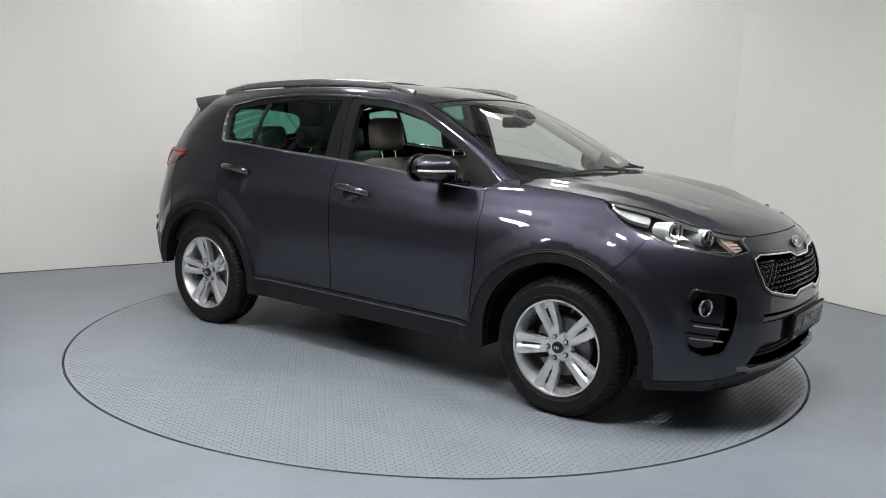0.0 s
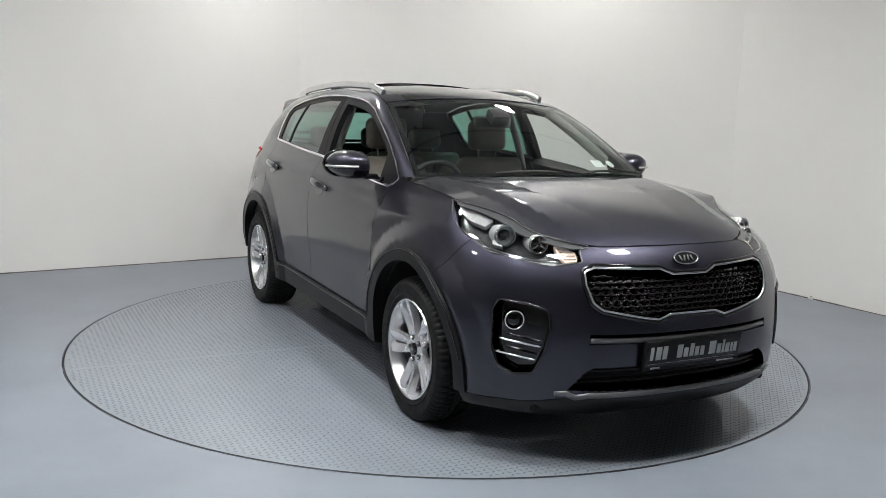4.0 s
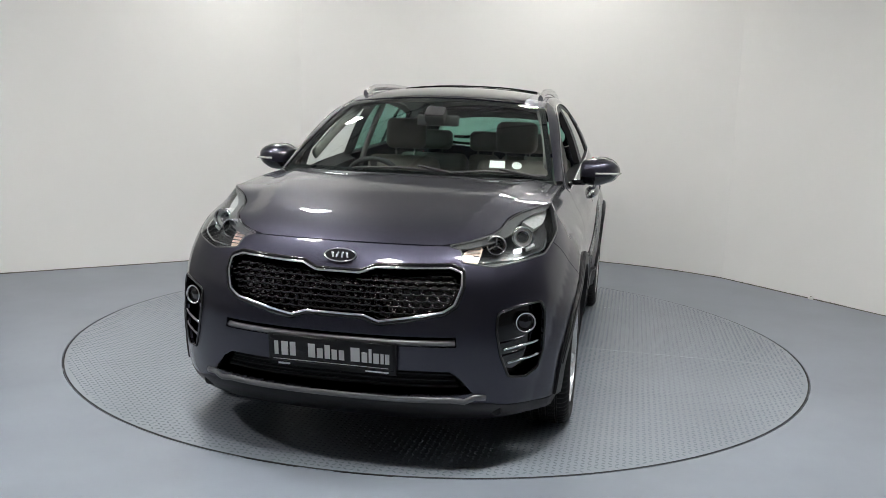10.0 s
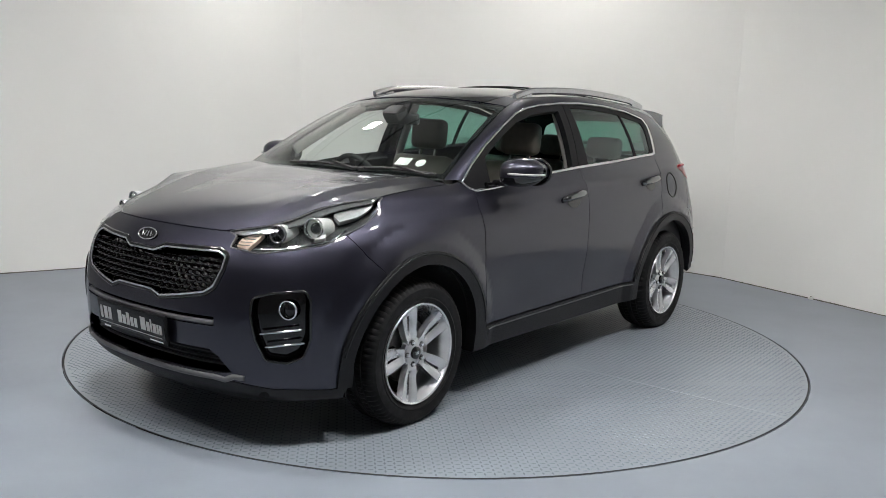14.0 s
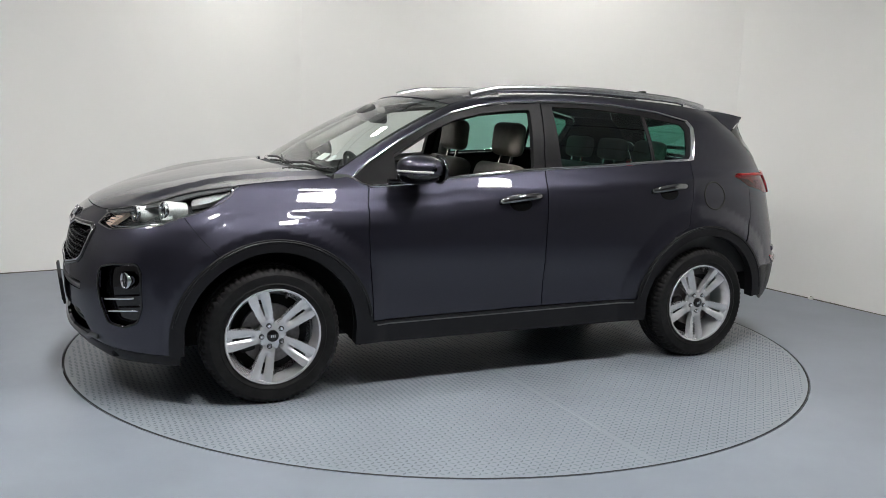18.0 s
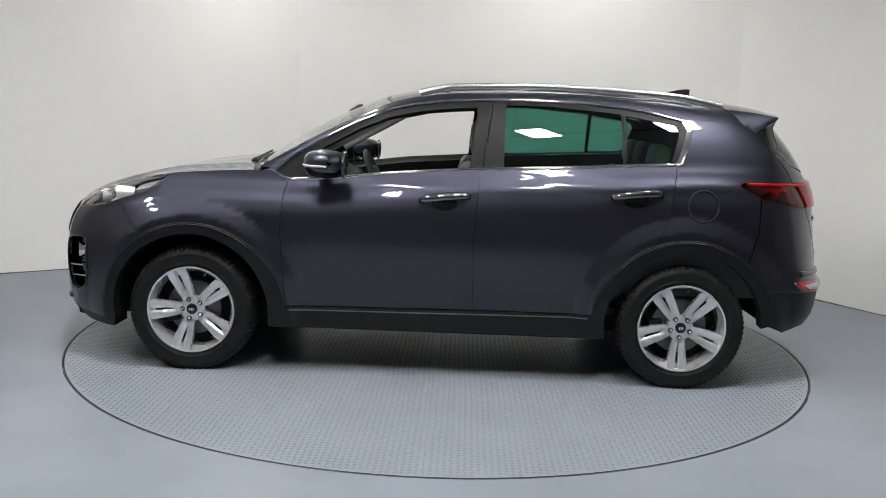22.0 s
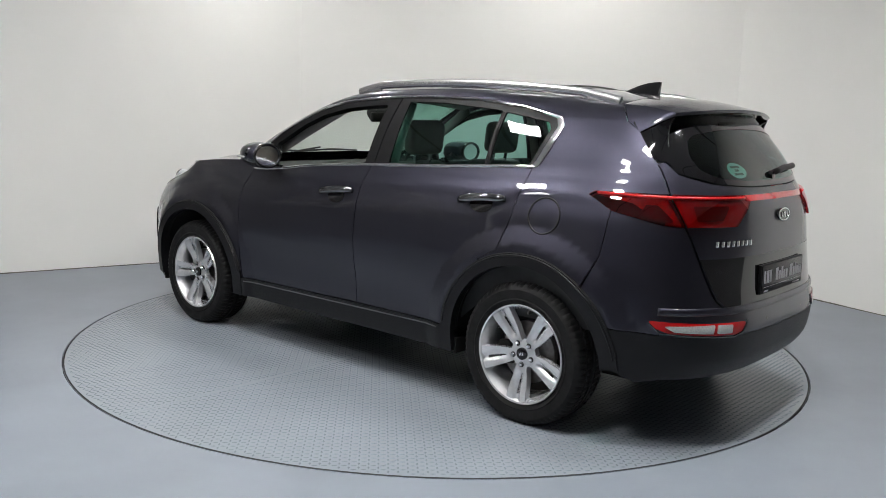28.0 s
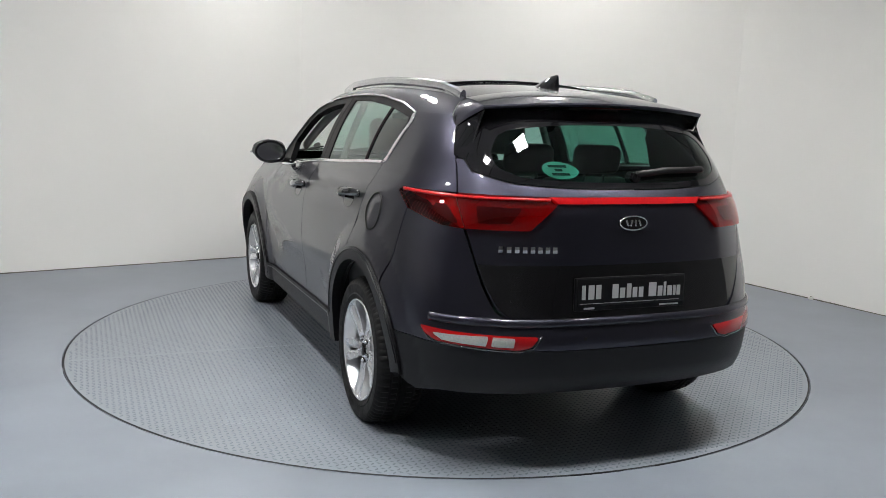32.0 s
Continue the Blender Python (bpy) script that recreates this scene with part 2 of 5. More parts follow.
def wall(name, a, b, label, mat=None):
    """An upright wall from a to b, its inner face on that line."""
    a, b = Vector((*a, 0)), Vector((*b, 0))
    d = (b - a).normalized()
    o = Vector((d.y, -d.x, 0)) * -0.12
    verts = []
    for q, lo in ((a, 0), (b, 0), (b, WALL_TOP), (a, WALL_TOP)):
        verts.append((q.x, q.y, lo))
    for q, lo in ((a, 0), (b, 0), (b, WALL_TOP), (a, WALL_TOP)):
        verts.append((q.x + o.x, q.y + o.y, lo))
    faces = [(0, 1, 2, 3), (7, 6, 5, 4), (0, 4, 5, 1), (1, 5, 6, 2), (2, 6, 7, 3), (3, 7, 4, 0)]
    return tagged(build(name, verts, faces, mat or WALL, smooth=False), label, "wall", kind="structure")


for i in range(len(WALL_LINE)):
    # the dim walls are added out of view, to darken what the car reflects
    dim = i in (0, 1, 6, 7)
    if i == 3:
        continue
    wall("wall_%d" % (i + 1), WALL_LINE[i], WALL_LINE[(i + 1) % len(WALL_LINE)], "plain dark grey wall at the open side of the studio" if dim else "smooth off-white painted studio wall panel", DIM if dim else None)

# the curved wall behind the turntable
arc = [np.array((-1.41, 3.0)) * (1 - t) ** 2 + 2 * t * (1 - t) * np.array((1.3, 3.85)) + t * t * np.array((2.64, 2.44)) for t in np.linspace(0, 1, 41)]
back = [p + np.array((.02, .12)) for p in arc]
cv = [(*p, 0) for p in arc] + [(*p, WALL_TOP) for p in arc] + [(*p, 0) for p in back] + [(*p, WALL_TOP) for p in back]
cf = []
for i in range(40):
    cf += [(i + 1, i, 41 + i, 42 + i), (82 + i, 83 + i, 124 + i, 123 + i)]
tagged(build("wall_4", cv, cf, WALL), "smooth curved off-white painted studio wall", "wall", kind="structure")
# the dirty joint between walls and floor, with dabs of sealant
foot = [Vector((*p, 0)) for p in WALL_LINE[1:3]] + [Vector((*p, 0)) for p in arc] + [Vector((*p, 0)) for p in WALL_LINE[5:7]]
line = dense(np.array([(p.x * .9985, p.y - .003, .002) for p in foot]), .25, False)
rng = random.Random(4)
rad = np.array([.0045 + .0035 * rng.random() for _ in line])
tagged(build("baseboard", *tube(line, rad, 6, False), JOINT), "thin dirty sealant joint along the foot of the walls", "joint", kind="structure")
clip = thing("cable_clip", (3.115, 1.585, 0), "small white plastic cable clip at the foot of the wall", "cable clip")
solid("clip_body", moved(box(-.022, .022, -.012, .012, 0, .024, .006), pose(0, 0, 0, 0, 0, -58)), WALL, clip)
solid("clip_screw", moved(lathe([(.0005, .028), (.006, .027), (.007, .022)], 12, "z"), pose(0, 0, 0)), STEEL, clip)

# a folding partition with pale upright ribs on the side wall behind the camera
partition = tagged(new("wall_partition"), "dark folding partition with pale upright ribs", "partition", kind="structure")
rib = None
for j in range(17):
    y = -5.6 + .34 * j
    if rib is None:
        rib = solid("partition_rib", box(-.005, .055, -.034, .034, 0.0, WALL_TOP - 1.0, .008), WALL, partition)
    ob = rib if j == 0 else new("partition_rib", rib.data)
    ob.parent, ob.matrix_basis = partition, pose(-5.195, y, .95)
for j in range(5):
    ob = new("partition_rib", rib.data)
    ob.parent, ob.matrix_basis = partition, pose(-5.0 + .272 * j, .455 + .204 * j, .95, 0, 0, -53.1)
solid("partition_rail", box(-5.199, -5.145, -5.7, .1, .90, .945, .004), SATIN, partition)
n = 160
ringv = [(TABLE_R * math.cos(2 * math.pi * i / n), TABLE_R * math.sin(2 * math.pi * i / n), 0.0) for i in range(n)]
outer = [(9 * math.cos(2 * math.pi * i / n), 9 * math.sin(2 * math.pi * i / n) - 2, 0.0) for i in range(n)]
pit = [(x, y, -0.05) for x, y, z in ringv]
floor = build("floor", ringv + outer + pit, [(i, n + i, n + (i + 1) % n, (i + 1) % n) for i in range(n)] + [(i, (i + 1) % n, 2 * n + (i + 1) % n, 2 * n + i) for i in range(n)] + [tuple(range(3 * n - 1, 2 * n - 1, -1))], FLOOR, smooth=False)
tagged(floor, "blue-grey painted concrete floor with faint scuffs", "floor", kind="structure")
ceil_ob = build("ceiling", [(-7, -9, CEILING), (7, -9, CEILING), (7, 5, CEILING), (-7, 5, CEILING), (-7, -9, CEILING + .1), (7, -9, CEILING + .1), (7, 5, CEILING + .1), (-7, 5, CEILING + .1)],
                [(3, 2, 1, 0), (4, 5, 6, 7), (0, 1, 5, 4), (1, 2, 6, 5), (2, 3, 7, 6), (3, 0, 4, 7)], CEIL, smooth=False)
tagged(ceil_ob, "plain pale grey ceiling above the studio", "ceiling", kind="structure")

for spots, h, label, group in ((LAMPS, .19, "square lit ceiling panel with a white frame", "ceiling lights"), (FILL_PANELS, .13, "small square lit ceiling panel near the wall", "wall lights")):
    first = None
    for x, y in spots:
        if first:
            copy_thing(first, pose(x, y, CEILING, 0, 0, GRID_TURN))
            continue
        first = thing("ceiling_light", (x, y, CEILING), label, "ceiling light", group)
        first.rotation_euler[2] = radians(GRID_TURN)
        for a, b, c, d in ((-h, h, -h, -h + .015), (-h, h, h - .015, h), (-h, -h + .015, -h + .015, h - .015), (h - .015, h, -h + .015, h - .015)):
            solid("frame_bar", box(a, b, c, d, -.025, -.001), SATIN, first)
        solid("diffuser", box(-h + .015, h - .015, -h + .015, h - .015, -.018, -.004), LED, first)

ca, sa = math.cos(radians(GRID_TURN)), math.sin(radians(GRID_TURN))
for d in RAILS:
    cx, cy = -sa * d, ca * d
    rail_box = moved(box(-4.2, 4.2, -.022, .022, -.014, .0), pose(cx + ca * -.3, cy + sa * -.3, CEILING, 0, 0, GRID_TURN))
    tagged(solid("ceiling_rail", rail_box, GAP), "thin dark rail between the ceiling's panels", "ceiling rail", kind="structure")

# ---- the turntable ----
turntable = thing("turntable", (0, 0, 0), "round steel turntable of blue-grey painted checker plate", "turntable")
TR = TABLE_R - 0.005


def rim_points(r, z, k=160):
    return [(r * math.cos(2 * math.pi * i / k), r * math.sin(2 * math.pi * i / k), z) for i in range(k)]


k = 160
SEAMS = [-1.25, 0.0, 1.25]
edges_x = [-TR] + SEAMS + [TR]
for a, b in zip(edges_x[:-1], edges_x[1:]):
    a2, b2 = a + 0.0008, b - 0.0008
    xs = np.linspace(a2, b2, 40)
    up_side = [(x, math.sqrt(max(TR * TR - x * x, 0))) for x in xs]
    ol = up_side + [(x, -y) for x, y in up_side[::-1]]
    ol = [p for i, p in enumerate(ol) if i == 0 or abs(p[0] - ol[i - 1][0]) + abs(p[1] - ol[i - 1][1]) > 1e-6]
    m = len(ol)
    build("plate", [(x, y, 0.0) for x, y in ol] + [(x, y, -0.006) for x, y in ol], [tuple(range(m - 1, -1, -1))] + [(i, (i + 1) % m, m + (i + 1) % m, m + i) for i in range(m)], PLATE, turntable, smooth=False)
build("base_disc", rim_points(TR - .002, -0.008) + rim_points(TR - .002, -0.04), [tuple(range(k)), tuple(range(2 * k - 1, k - 1, -1))] + [(i, k + i, k + (i + 1) % k, (i + 1) % k) for i in range(k)], GAP, turntable, smooth=False)
build("edge_ring", rim_points(TR - .009, .0015) + rim_points(TR - .001, .0015) + rim_points(TR - .001, -.02), [(i, k + i, k + (i + 1) % k, (i + 1) % k) for i in range(k)] + [(k + i, 2 * k + i, 2 * k + (i + 1) % k, k + (i + 1) % k) for i in range(k)], GAP, turntable, smooth=False, label="black rubber edge ring")
P = 0.0285
gi, gj = np.meshgrid(np.arange(-90, 91), np.arange(-90, 91))
cx, cy, par = gi.ravel() * P, gj.ravel() * P, (gi + gj).ravel() % 2
ok = (np.hypot(cx, cy) < TR - 0.03) & (np.min([abs(cx - s) for s in SEAMS], 0) > 0.002)
cx, cy, par = cx[ok], cy[ok], par[ok]
ang = np.where(par == 0, radians(45), radians(-45))
shape = np.array([(-.0135, 0, .0), (0, -.0055, .0), (.0135, 0, .0), (0, .0055, .0), (-.007, 0, .0019), (.007, 0, .0019)])
ca, sa = np.cos(ang)[:, None], np.sin(ang)[:, None]
vx = cx[:, None] + ca * shape[:, 0] - sa * shape[:, 1]
vy = cy[:, None] + sa * shape[:, 0] + ca * shape[:, 1]
vz = np.broadcast_to(shape[:, 2], vx.shape)
vv = np.stack([vx.ravel(), vy.ravel(), vz.ravel()], 1)
ff = np.array([(0, 1, 4), (1, 5, 4), (1, 2, 5), (2, 3, 5), (3, 4, 5), (3, 0, 4)])
ff = (ff[None] + 6 * np.arange(len(cx))[:, None, None]).reshape(-1, 3)
tread = build("tread_pattern", vv, ff.tolist(), TREAD, turntable, "raised bars of the checker plate")
tread["kind"] = "stuff"

# ---- the car: its surfaces, x forward, y to its left, z up, from the middle of the wheelbase on the ground ----
HUB_X, HUB_Z = 1.335, 0.335
belt = curve((-2.2, 1.225), (-1.29, 1.208), (-0.62, 1.17), (-0.23, 1.15), (0.29, 1.11), (0.62, 1.07), (0.9, 1.058), (2.2, 1.058))
wide = curve((.18, .835), (.26, .858), (.39, .872), (.55, .890), (.75, .900), (.90, .893), (1.0, .868), (1.055, .838), (1.09, .820), (1.13, .797), (1.2, .772), (1.3, .737), (1.4, .694), (1.5, .637), (1.56, .592))
nose_x = curve((.18, 2.08), (.24, 2.17), (.30, 2.22), (.40, 2.238), (.55, 2.245), (.68, 2.235), (.78, 2.215), (.84, 2.185), (.88, 2.152), (.92, 2.103), (.96, 2.04), (1.0, 1.93), (1.05, 1.75), (1.09, 1.58))
nose_n = curve((.2, 2.8), (.6, 2.65), (.82, 2.4), (.92, 2.25), (.97, 2.0), (1.02, 1.8), (1.1, 1.8))
tail_x = curve((.22, -2.0), (.32, -2.16), (.42, -2.222), (.56, -2.235), (.62, -2.215), (.68, -2.198), (.8, -2.19), (.95, -2.185), (1.05, -2.172), (1.12, -2.145), (1.18, -2.095), (1.31, -1.968), (1.45, -1.808), (1.56, -1.68))
tail_n = curve((.3, 3.2), (.6, 3.2), (.9, 3.0), (1.1, 3.1), (1.3, 4.4), (1.5, 5.0))
tail_c = curve((.3, -1.6), (.9, -1.5), (1.2, -1.4), (1.5, -1.25))
NOSE_C, NK, TK = 1.5, 0.75, 0.75


def half_width(x, z):
    """Half the body's width at that place along it and that height, without the rounding of its ends."""
    x, z = np.asarray(x, float), np.asarray(z, float)
    w = step(z, .6, 1.05) * (1 - step(z, 1.2, 1.5))
    y = wide(z - (belt(x) - 1.13) * w)
    back = np.clip((-0.3 - x) / 1.3, 0, 1.6) ** 2
    y = y - back * (0.012 + 0.034 * step(z, .7, 1.1) + 0.012 * step(z, 1.15, 1.5))
    for hx in (HUB_X, -HUB_X):
        r = np.hypot(x - hx, z - HUB_Z)
        y = y + 0.022 * np.clip((.605 - r) / .085, 0, 1)
    y = y - 0.040 * step(x, .70, 1.85) * step(z, .70, 1.08)  # the bonnet end narrows towards its top
    # the crease along the shoulder, under the windows
    y = y + 0.006 * np.clip(1 - np.abs(z - 1.054 + .036 * x) / .045, 0, 1) * step(x, -1.75, -1.45) * (1 - step(x, .55, .95))
    # the hollow along the lower doors
    y = y - 0.012 * np.exp(-((z - .52 - .03 * x) / .10) ** 2) * step(x, -.85, -.5) * (1 - step(x, .55, .85))
    return y


def nose(p):
    """The front end: (round, z), round being 0 in the middle of the nose and running back along both flanks."""
    c, z = p[:, 0], p[:, 1]
    a = np.abs(c)
    n, xf = nose_n(z), nose_x(z)
    phi = np.clip(math.pi / 2 - a / NK, 0, math.pi / 2)
    x = NOSE_C + (xf - NOSE_C) * np.sin(phi) ** (2 / n)
    x = np.where(a > NK * math.pi / 2, NOSE_C - (a - NK * math.pi / 2), x)
    f = np.where(a > NK * math.pi / 2, 1.0, np.clip(np.cos(phi), 0, 1) ** (2 / n))
    return np.stack([x, np.sign(c) * half_width(x, z) * f, z], 1)


def nose_at(kind, v, z):
    """The round of a place on the front end, known by its y ('y') or by its x ('x'), at height z."""
    lo, hi = 0.0, NK * math.pi / 2 + 1.0
    for _ in range(50):
        m = (lo + hi) / 2
        q = nose(np.array([[m, z]]))[0]
        if (q[1] < v) if kind == "y" else (q[0] > v):
            lo = m
        else:
            hi = m
    return (lo, z)


def tail(p):
    """The rear end in the same way: 0 in the middle of the tail, the left flank positive."""
    c, z = p[:, 0], p[:, 1]
    a = np.abs(c)
    n, xr, xc = tail_n(z), tail_x(z), tail_c(z)
    phi = np.clip(math.pi / 2 - a / TK, 0, math.pi / 2)
    x = xc + (xr - xc) * np.sin(phi) ** (2 / n)
    x = np.where(a > TK * math.pi / 2, xc + (a - TK * math.pi / 2), x)
    f = np.where(a > TK * math.pi / 2, 1.0, np.clip(np.cos(phi), 0, 1) ** (2 / n))
    return np.stack([x, np.sign(c) * half_width(x, z) * f, z], 1)


def tail_at(kind, v, z):
    lo, hi = 0.0, TK * math.pi / 2 + 1.0
    for _ in range(50):
        m = (lo + hi) / 2
        q = tail(np.array([[m, z]]))[0]
        if (q[1] < v) if kind == "y" else (q[0] < v):
            lo = m
        else:
            hi = m
    return (lo, z)


def flank(p):
    """The left side: (x, z), with both ends rounded as the nose and the tail are."""
    x, z = p[:, 0], p[:, 1]
    xf, xr, xc = nose_x(z), tail_x(z), tail_c(z)
    rf = np.clip((x - NOSE_C) / np.maximum(xf - NOSE_C, .02), 0, 1)
    rr = np.clip((x - xc) / (xr - xc), 0, 1)
    f = np.where(z < 1.1, np.clip(1 - rf ** nose_n(z), 0, 1) ** (1 / nose_n(z)), 1.0) * np.clip(1 - rr ** tail_n(z), 0, 1) ** (1 / tail_n(z))
    return np.stack([x, half_width(x, z) * f, z], 1)


def nose_line(pts):
    """Turns ('y' or 'x', value, z) into places on the front end's left half."""
    return [nose_at(*p[:3]) + tuple(p[3:]) for p in pts]


def tail_line(pts):
    return [tail_at(*p[:3]) + tuple(p[3:]) for p in pts]


def both(left):
    """A line on the left half and its mirror image, as one closed outline."""
    return list(left) + [(-p[0], *p[1:]) for p in left[::-1]]


# the bonnet's edge, and the crown over it
hood_mid = curve((1.0, 1.145), (1.19, 1.132), (1.36, 1.11), (1.54, 1.083), (1.71, 1.05), (1.89, 1.008), (2.0, .972), (2.06, .946), (2.105, .9215), (2.2, .86))
edge_z = curve((1.0, 1.103), (1.25, 1.088), (1.48, 1.066), (1.6, 1.045), (1.72, 1.013), (1.85, .973), (2.0, .934), (2.06, .918))
EDGE = [(x, nose(np.array([nose_at("x", x, float(edge_z(x)))]))[0][1]) for x in np.linspace(0.98, 2.06, 28)]
edge_y = curve(*EDGE)


def hood(p):
    x, y = p[:, 0], np.abs(p[:, 1])
    xe = np.clip(x, .98, 2.06)
    ye = edge_y(xe)
    z = hood_mid(x) - (hood_mid(xe) - edge_z(xe)) * (y / ye) ** 2.4
    d = y - .43 - .21 * (2.0 - x)  # a sharp ridge along each side, steeper outwards
    z = z + 0.013 * np.clip(1 - np.where(d > 0, d / .08, -d / .22), 0, 1) * (1 - step(x, 1.75, 2.06))
    return np.stack([x, p[:, 1], z], 1)


# the edge of roof and windscreen, and the line of the window tops below it
roof_y = curve((1.0, .735), (.88, .712), (.72, .682), (.56, .652), (.42, .626), (.28, .600), (.12, .585), (-.1, .575), (-.6, .562), (-1.2, .538), (-1.62, .505), (-1.8, .49))
roof_z = curve((1.0, 1.115), (.88, 1.188), (.72, 1.280), (.56, 1.365), (.42, 1.432), (.28, 1.492), (.12, 1.533), (-.1, 1.557), (-.6, 1.572), (-1.2, 1.550), (-1.62, 1.512), (-1.8, 1.49))
roof_mid = curve((.45, 1.50), (.36, 1.532), (.14, 1.577), (-.1, 1.603), (-.5, 1.618), (-1.0, 1.608), (-1.6, 1.562), (-1.8, 1.538))


def roof(p):
    x, y = p[:, 0], p[:, 1]
    t = np.clip(np.abs(y) / roof_y(x), 0, 1.1)
    return np.stack([x, y, roof_z(x) + (roof_mid(x) - roof_z(x)) * (1 - t ** 2.3)], 1)


def screen(p):
    """The windscreen: (across -1..1, up 0..1)."""
    u, v = p[:, 0], p[:, 1]
    vx = 1.0 + (0.28 - 1.0) * v
    ye = roof_y(vx)
    x = vx + (0.10 * (1 - v) + 0.08 * v) * (1 - u * u)
    z = roof_z(vx) + (0.006 * (1 - v) + 0.036 * v) * (1 - u * u) + 0.016 * np.sin(math.pi * np.clip(v, 0, 1)) * (1 - u ** 4)
    return np.stack([x, ye * u, z], 1)


OUTWARD.update({nose: 1, roof: 1, hood: 1, screen: 1})
PILLAR_BLACK = material("satin_black_rubber", (0.012, 0.012, 0.013), 0.4)
car = thing("car", (0, 0, 0), "dark slate-grey five-door crossover car with its front windows down", "car")
SIDES = ((1, "left"), (-1, "right"))


def arch(hx, r, a0, a1, n=24, rx=None):
    return [(hx + (rx or r) * math.cos(radians(a0 + (a1 - a0) * i / n)), HUB_Z + r * math.sin(radians(a0 + (a1 - a0) * i / n))) for i in range(n + 1)]


DOOR_FRONT = [(.815, .378), (.838, .61), (.850, .82), (.842, .97), (.822, 1.058)]
SPLIT = [(-.200, .392), (-.192, .76), (-.201, .94), (-.212, 1.07), (-.222, 1.146)]
DOOR_BACK = [(-.985, .655), (-1.08, .76), (-1.185, .82), (-1.232, .97), (-1.262, 1.13), (-1.272, 1.205)]
BELT = [(float(x), float(belt(x))) for x in np.linspace(.80, -1.27, 24)]
TOPS = [(.905, 1.112), (.80, 1.190), (.64, 1.290), (.45, 1.388), (.30, 1.452), (.15, 1.488), (0, 1.508), (-.28, 1.526), (-.50, 1.530), (-.79, 1.522), (-1.10, 1.492), (-1.33, 1.445)]
G = 0.0025
SEAM = [(1.737, .917), (1.717, .888), (1.694, .855), (1.672, .825), (1.648, .798), (1.620, .769), (1.590, .738), (1.558, .709)]
HATCH = [(-1.93, 1.134), (-1.905, 1.18), (-1.865, 1.24), (-1.81, 1.31), (-1.738, 1.385), (-1.655, 1.44)]


def belt_part(a, b, n=12, d=0.0):
    return [(float(x), float(belt(x)) + d) for x in np.linspace(a, b, n)]


def shift(pts, d):
    return [(x + d, z) for x, z in pts]


for side, hand in SIDES:
    fd = panel("front_door", flank, shift(DOOR_FRONT, -G) + belt_part(.815, -.215, 14, -.006) + shift(SPLIT, G)[::-1], PAINT, car, side=side, gap=.021)
    arch_r = arch(-HUB_X, .455, 12, 58, 12)
    rd = panel("rear_door", flank, shift(SPLIT, -G) + belt_part(-.23, -1.262, 14, -.006) + shift(DOOR_BACK[1:], G)[::-1] + arch_r[::-1][0:] + [(-.86, .392)], PAINT, car, side=side, gap=.021)
    # front wing: door gap, arch, bumper seam, headlamp's lower edge, bonnet line
    wing = shift(DOOR_FRONT, G)[::-1] + [(.90, .378)] + arch(HUB_X, .455, 170, 62, 20) + SEAM[::-1] + [(1.63, .955), (1.475, 1.060)] + [(float(x), float(edge_z(x)) - .004) for x in np.linspace(1.44, 1.0, 8)] + [(.93, 1.108)]
    panel("front_wing", flank, wing, PAINT, car, side=side, gap=.021)
    quarter = shift(DOOR_BACK[1:], -G) + [(-1.30, 1.212), (-1.335, 1.30), (-1.365, 1.41), (-1.335, 1.448), (-1.45, 1.445)] + HATCH[::-1] + [(-1.80, 1.132), (-1.632, 1.128), (-1.610, 1.112), (-1.725, 1.055), (-1.712, .86), (-1.63, .67)] + arch(-HUB_X, .455, 132, 70, 16)
    panel("rear_quarter", flank, quarter, PAINT, car, side=side, gap=.021)
    # roof side: from the window tops up to the roof's edge
    lows = dense(TOPS + [(-1.45, 1.445), (-1.655, 1.44)], .03, False)
    rows = []
    for (lx, lz), ux in zip(lows, np.interp(lows[:, 0], [-1.655, -1.33, -.28, .15, .45, .80, .905], [-1.585, -1.34, -.25, .23, .56, .90, .995])):
        a = flank(np.array([[lx, lz]]))[0]
        b = np.array([ux, float(roof_y(ux)), float(roof_z(ux))])
        mid = (a + b) / 2 + np.array([0, .012, .010])
        for t in np.linspace(0, 1, 7):
            rows.append((1 - t) ** 2 * a + 2 * t * (1 - t) * mid + t * t * b)
    rows = np.array(rows) * [1, side, 1]
    fs = grid_faces(len(lows), 7)
    build("roof_side", rows, fs if side > 0 else [t[::-1] for t in fs], PAINT, car)

# bonnet
hood_out = [(x, y - .004) for x, y in EDGE[1:]]
FRONT_Y = np.linspace(.44, 0, 8)
FRONT_X = [nose(np.array([nose_at("y", max(y, .002), .919)]))[0][0] for y in FRONT_Y]
front = [(x, y) for x, y in zip(FRONT_X, FRONT_Y)] + [(x, -y) for x, y in zip(FRONT_X[::-1][1:], FRONT_Y[::-1][1:])]
rear = [(1.165 - .165 * (abs(y) / .74) ** 2.2, y) for y in np.linspace(-.74, .74, 18)]
panel("bonnet", hood, hood_out + front + [(x, -y) for x, y in hood_out[::-1]] + rear[1:-1], PAINT, car, gap=.02)
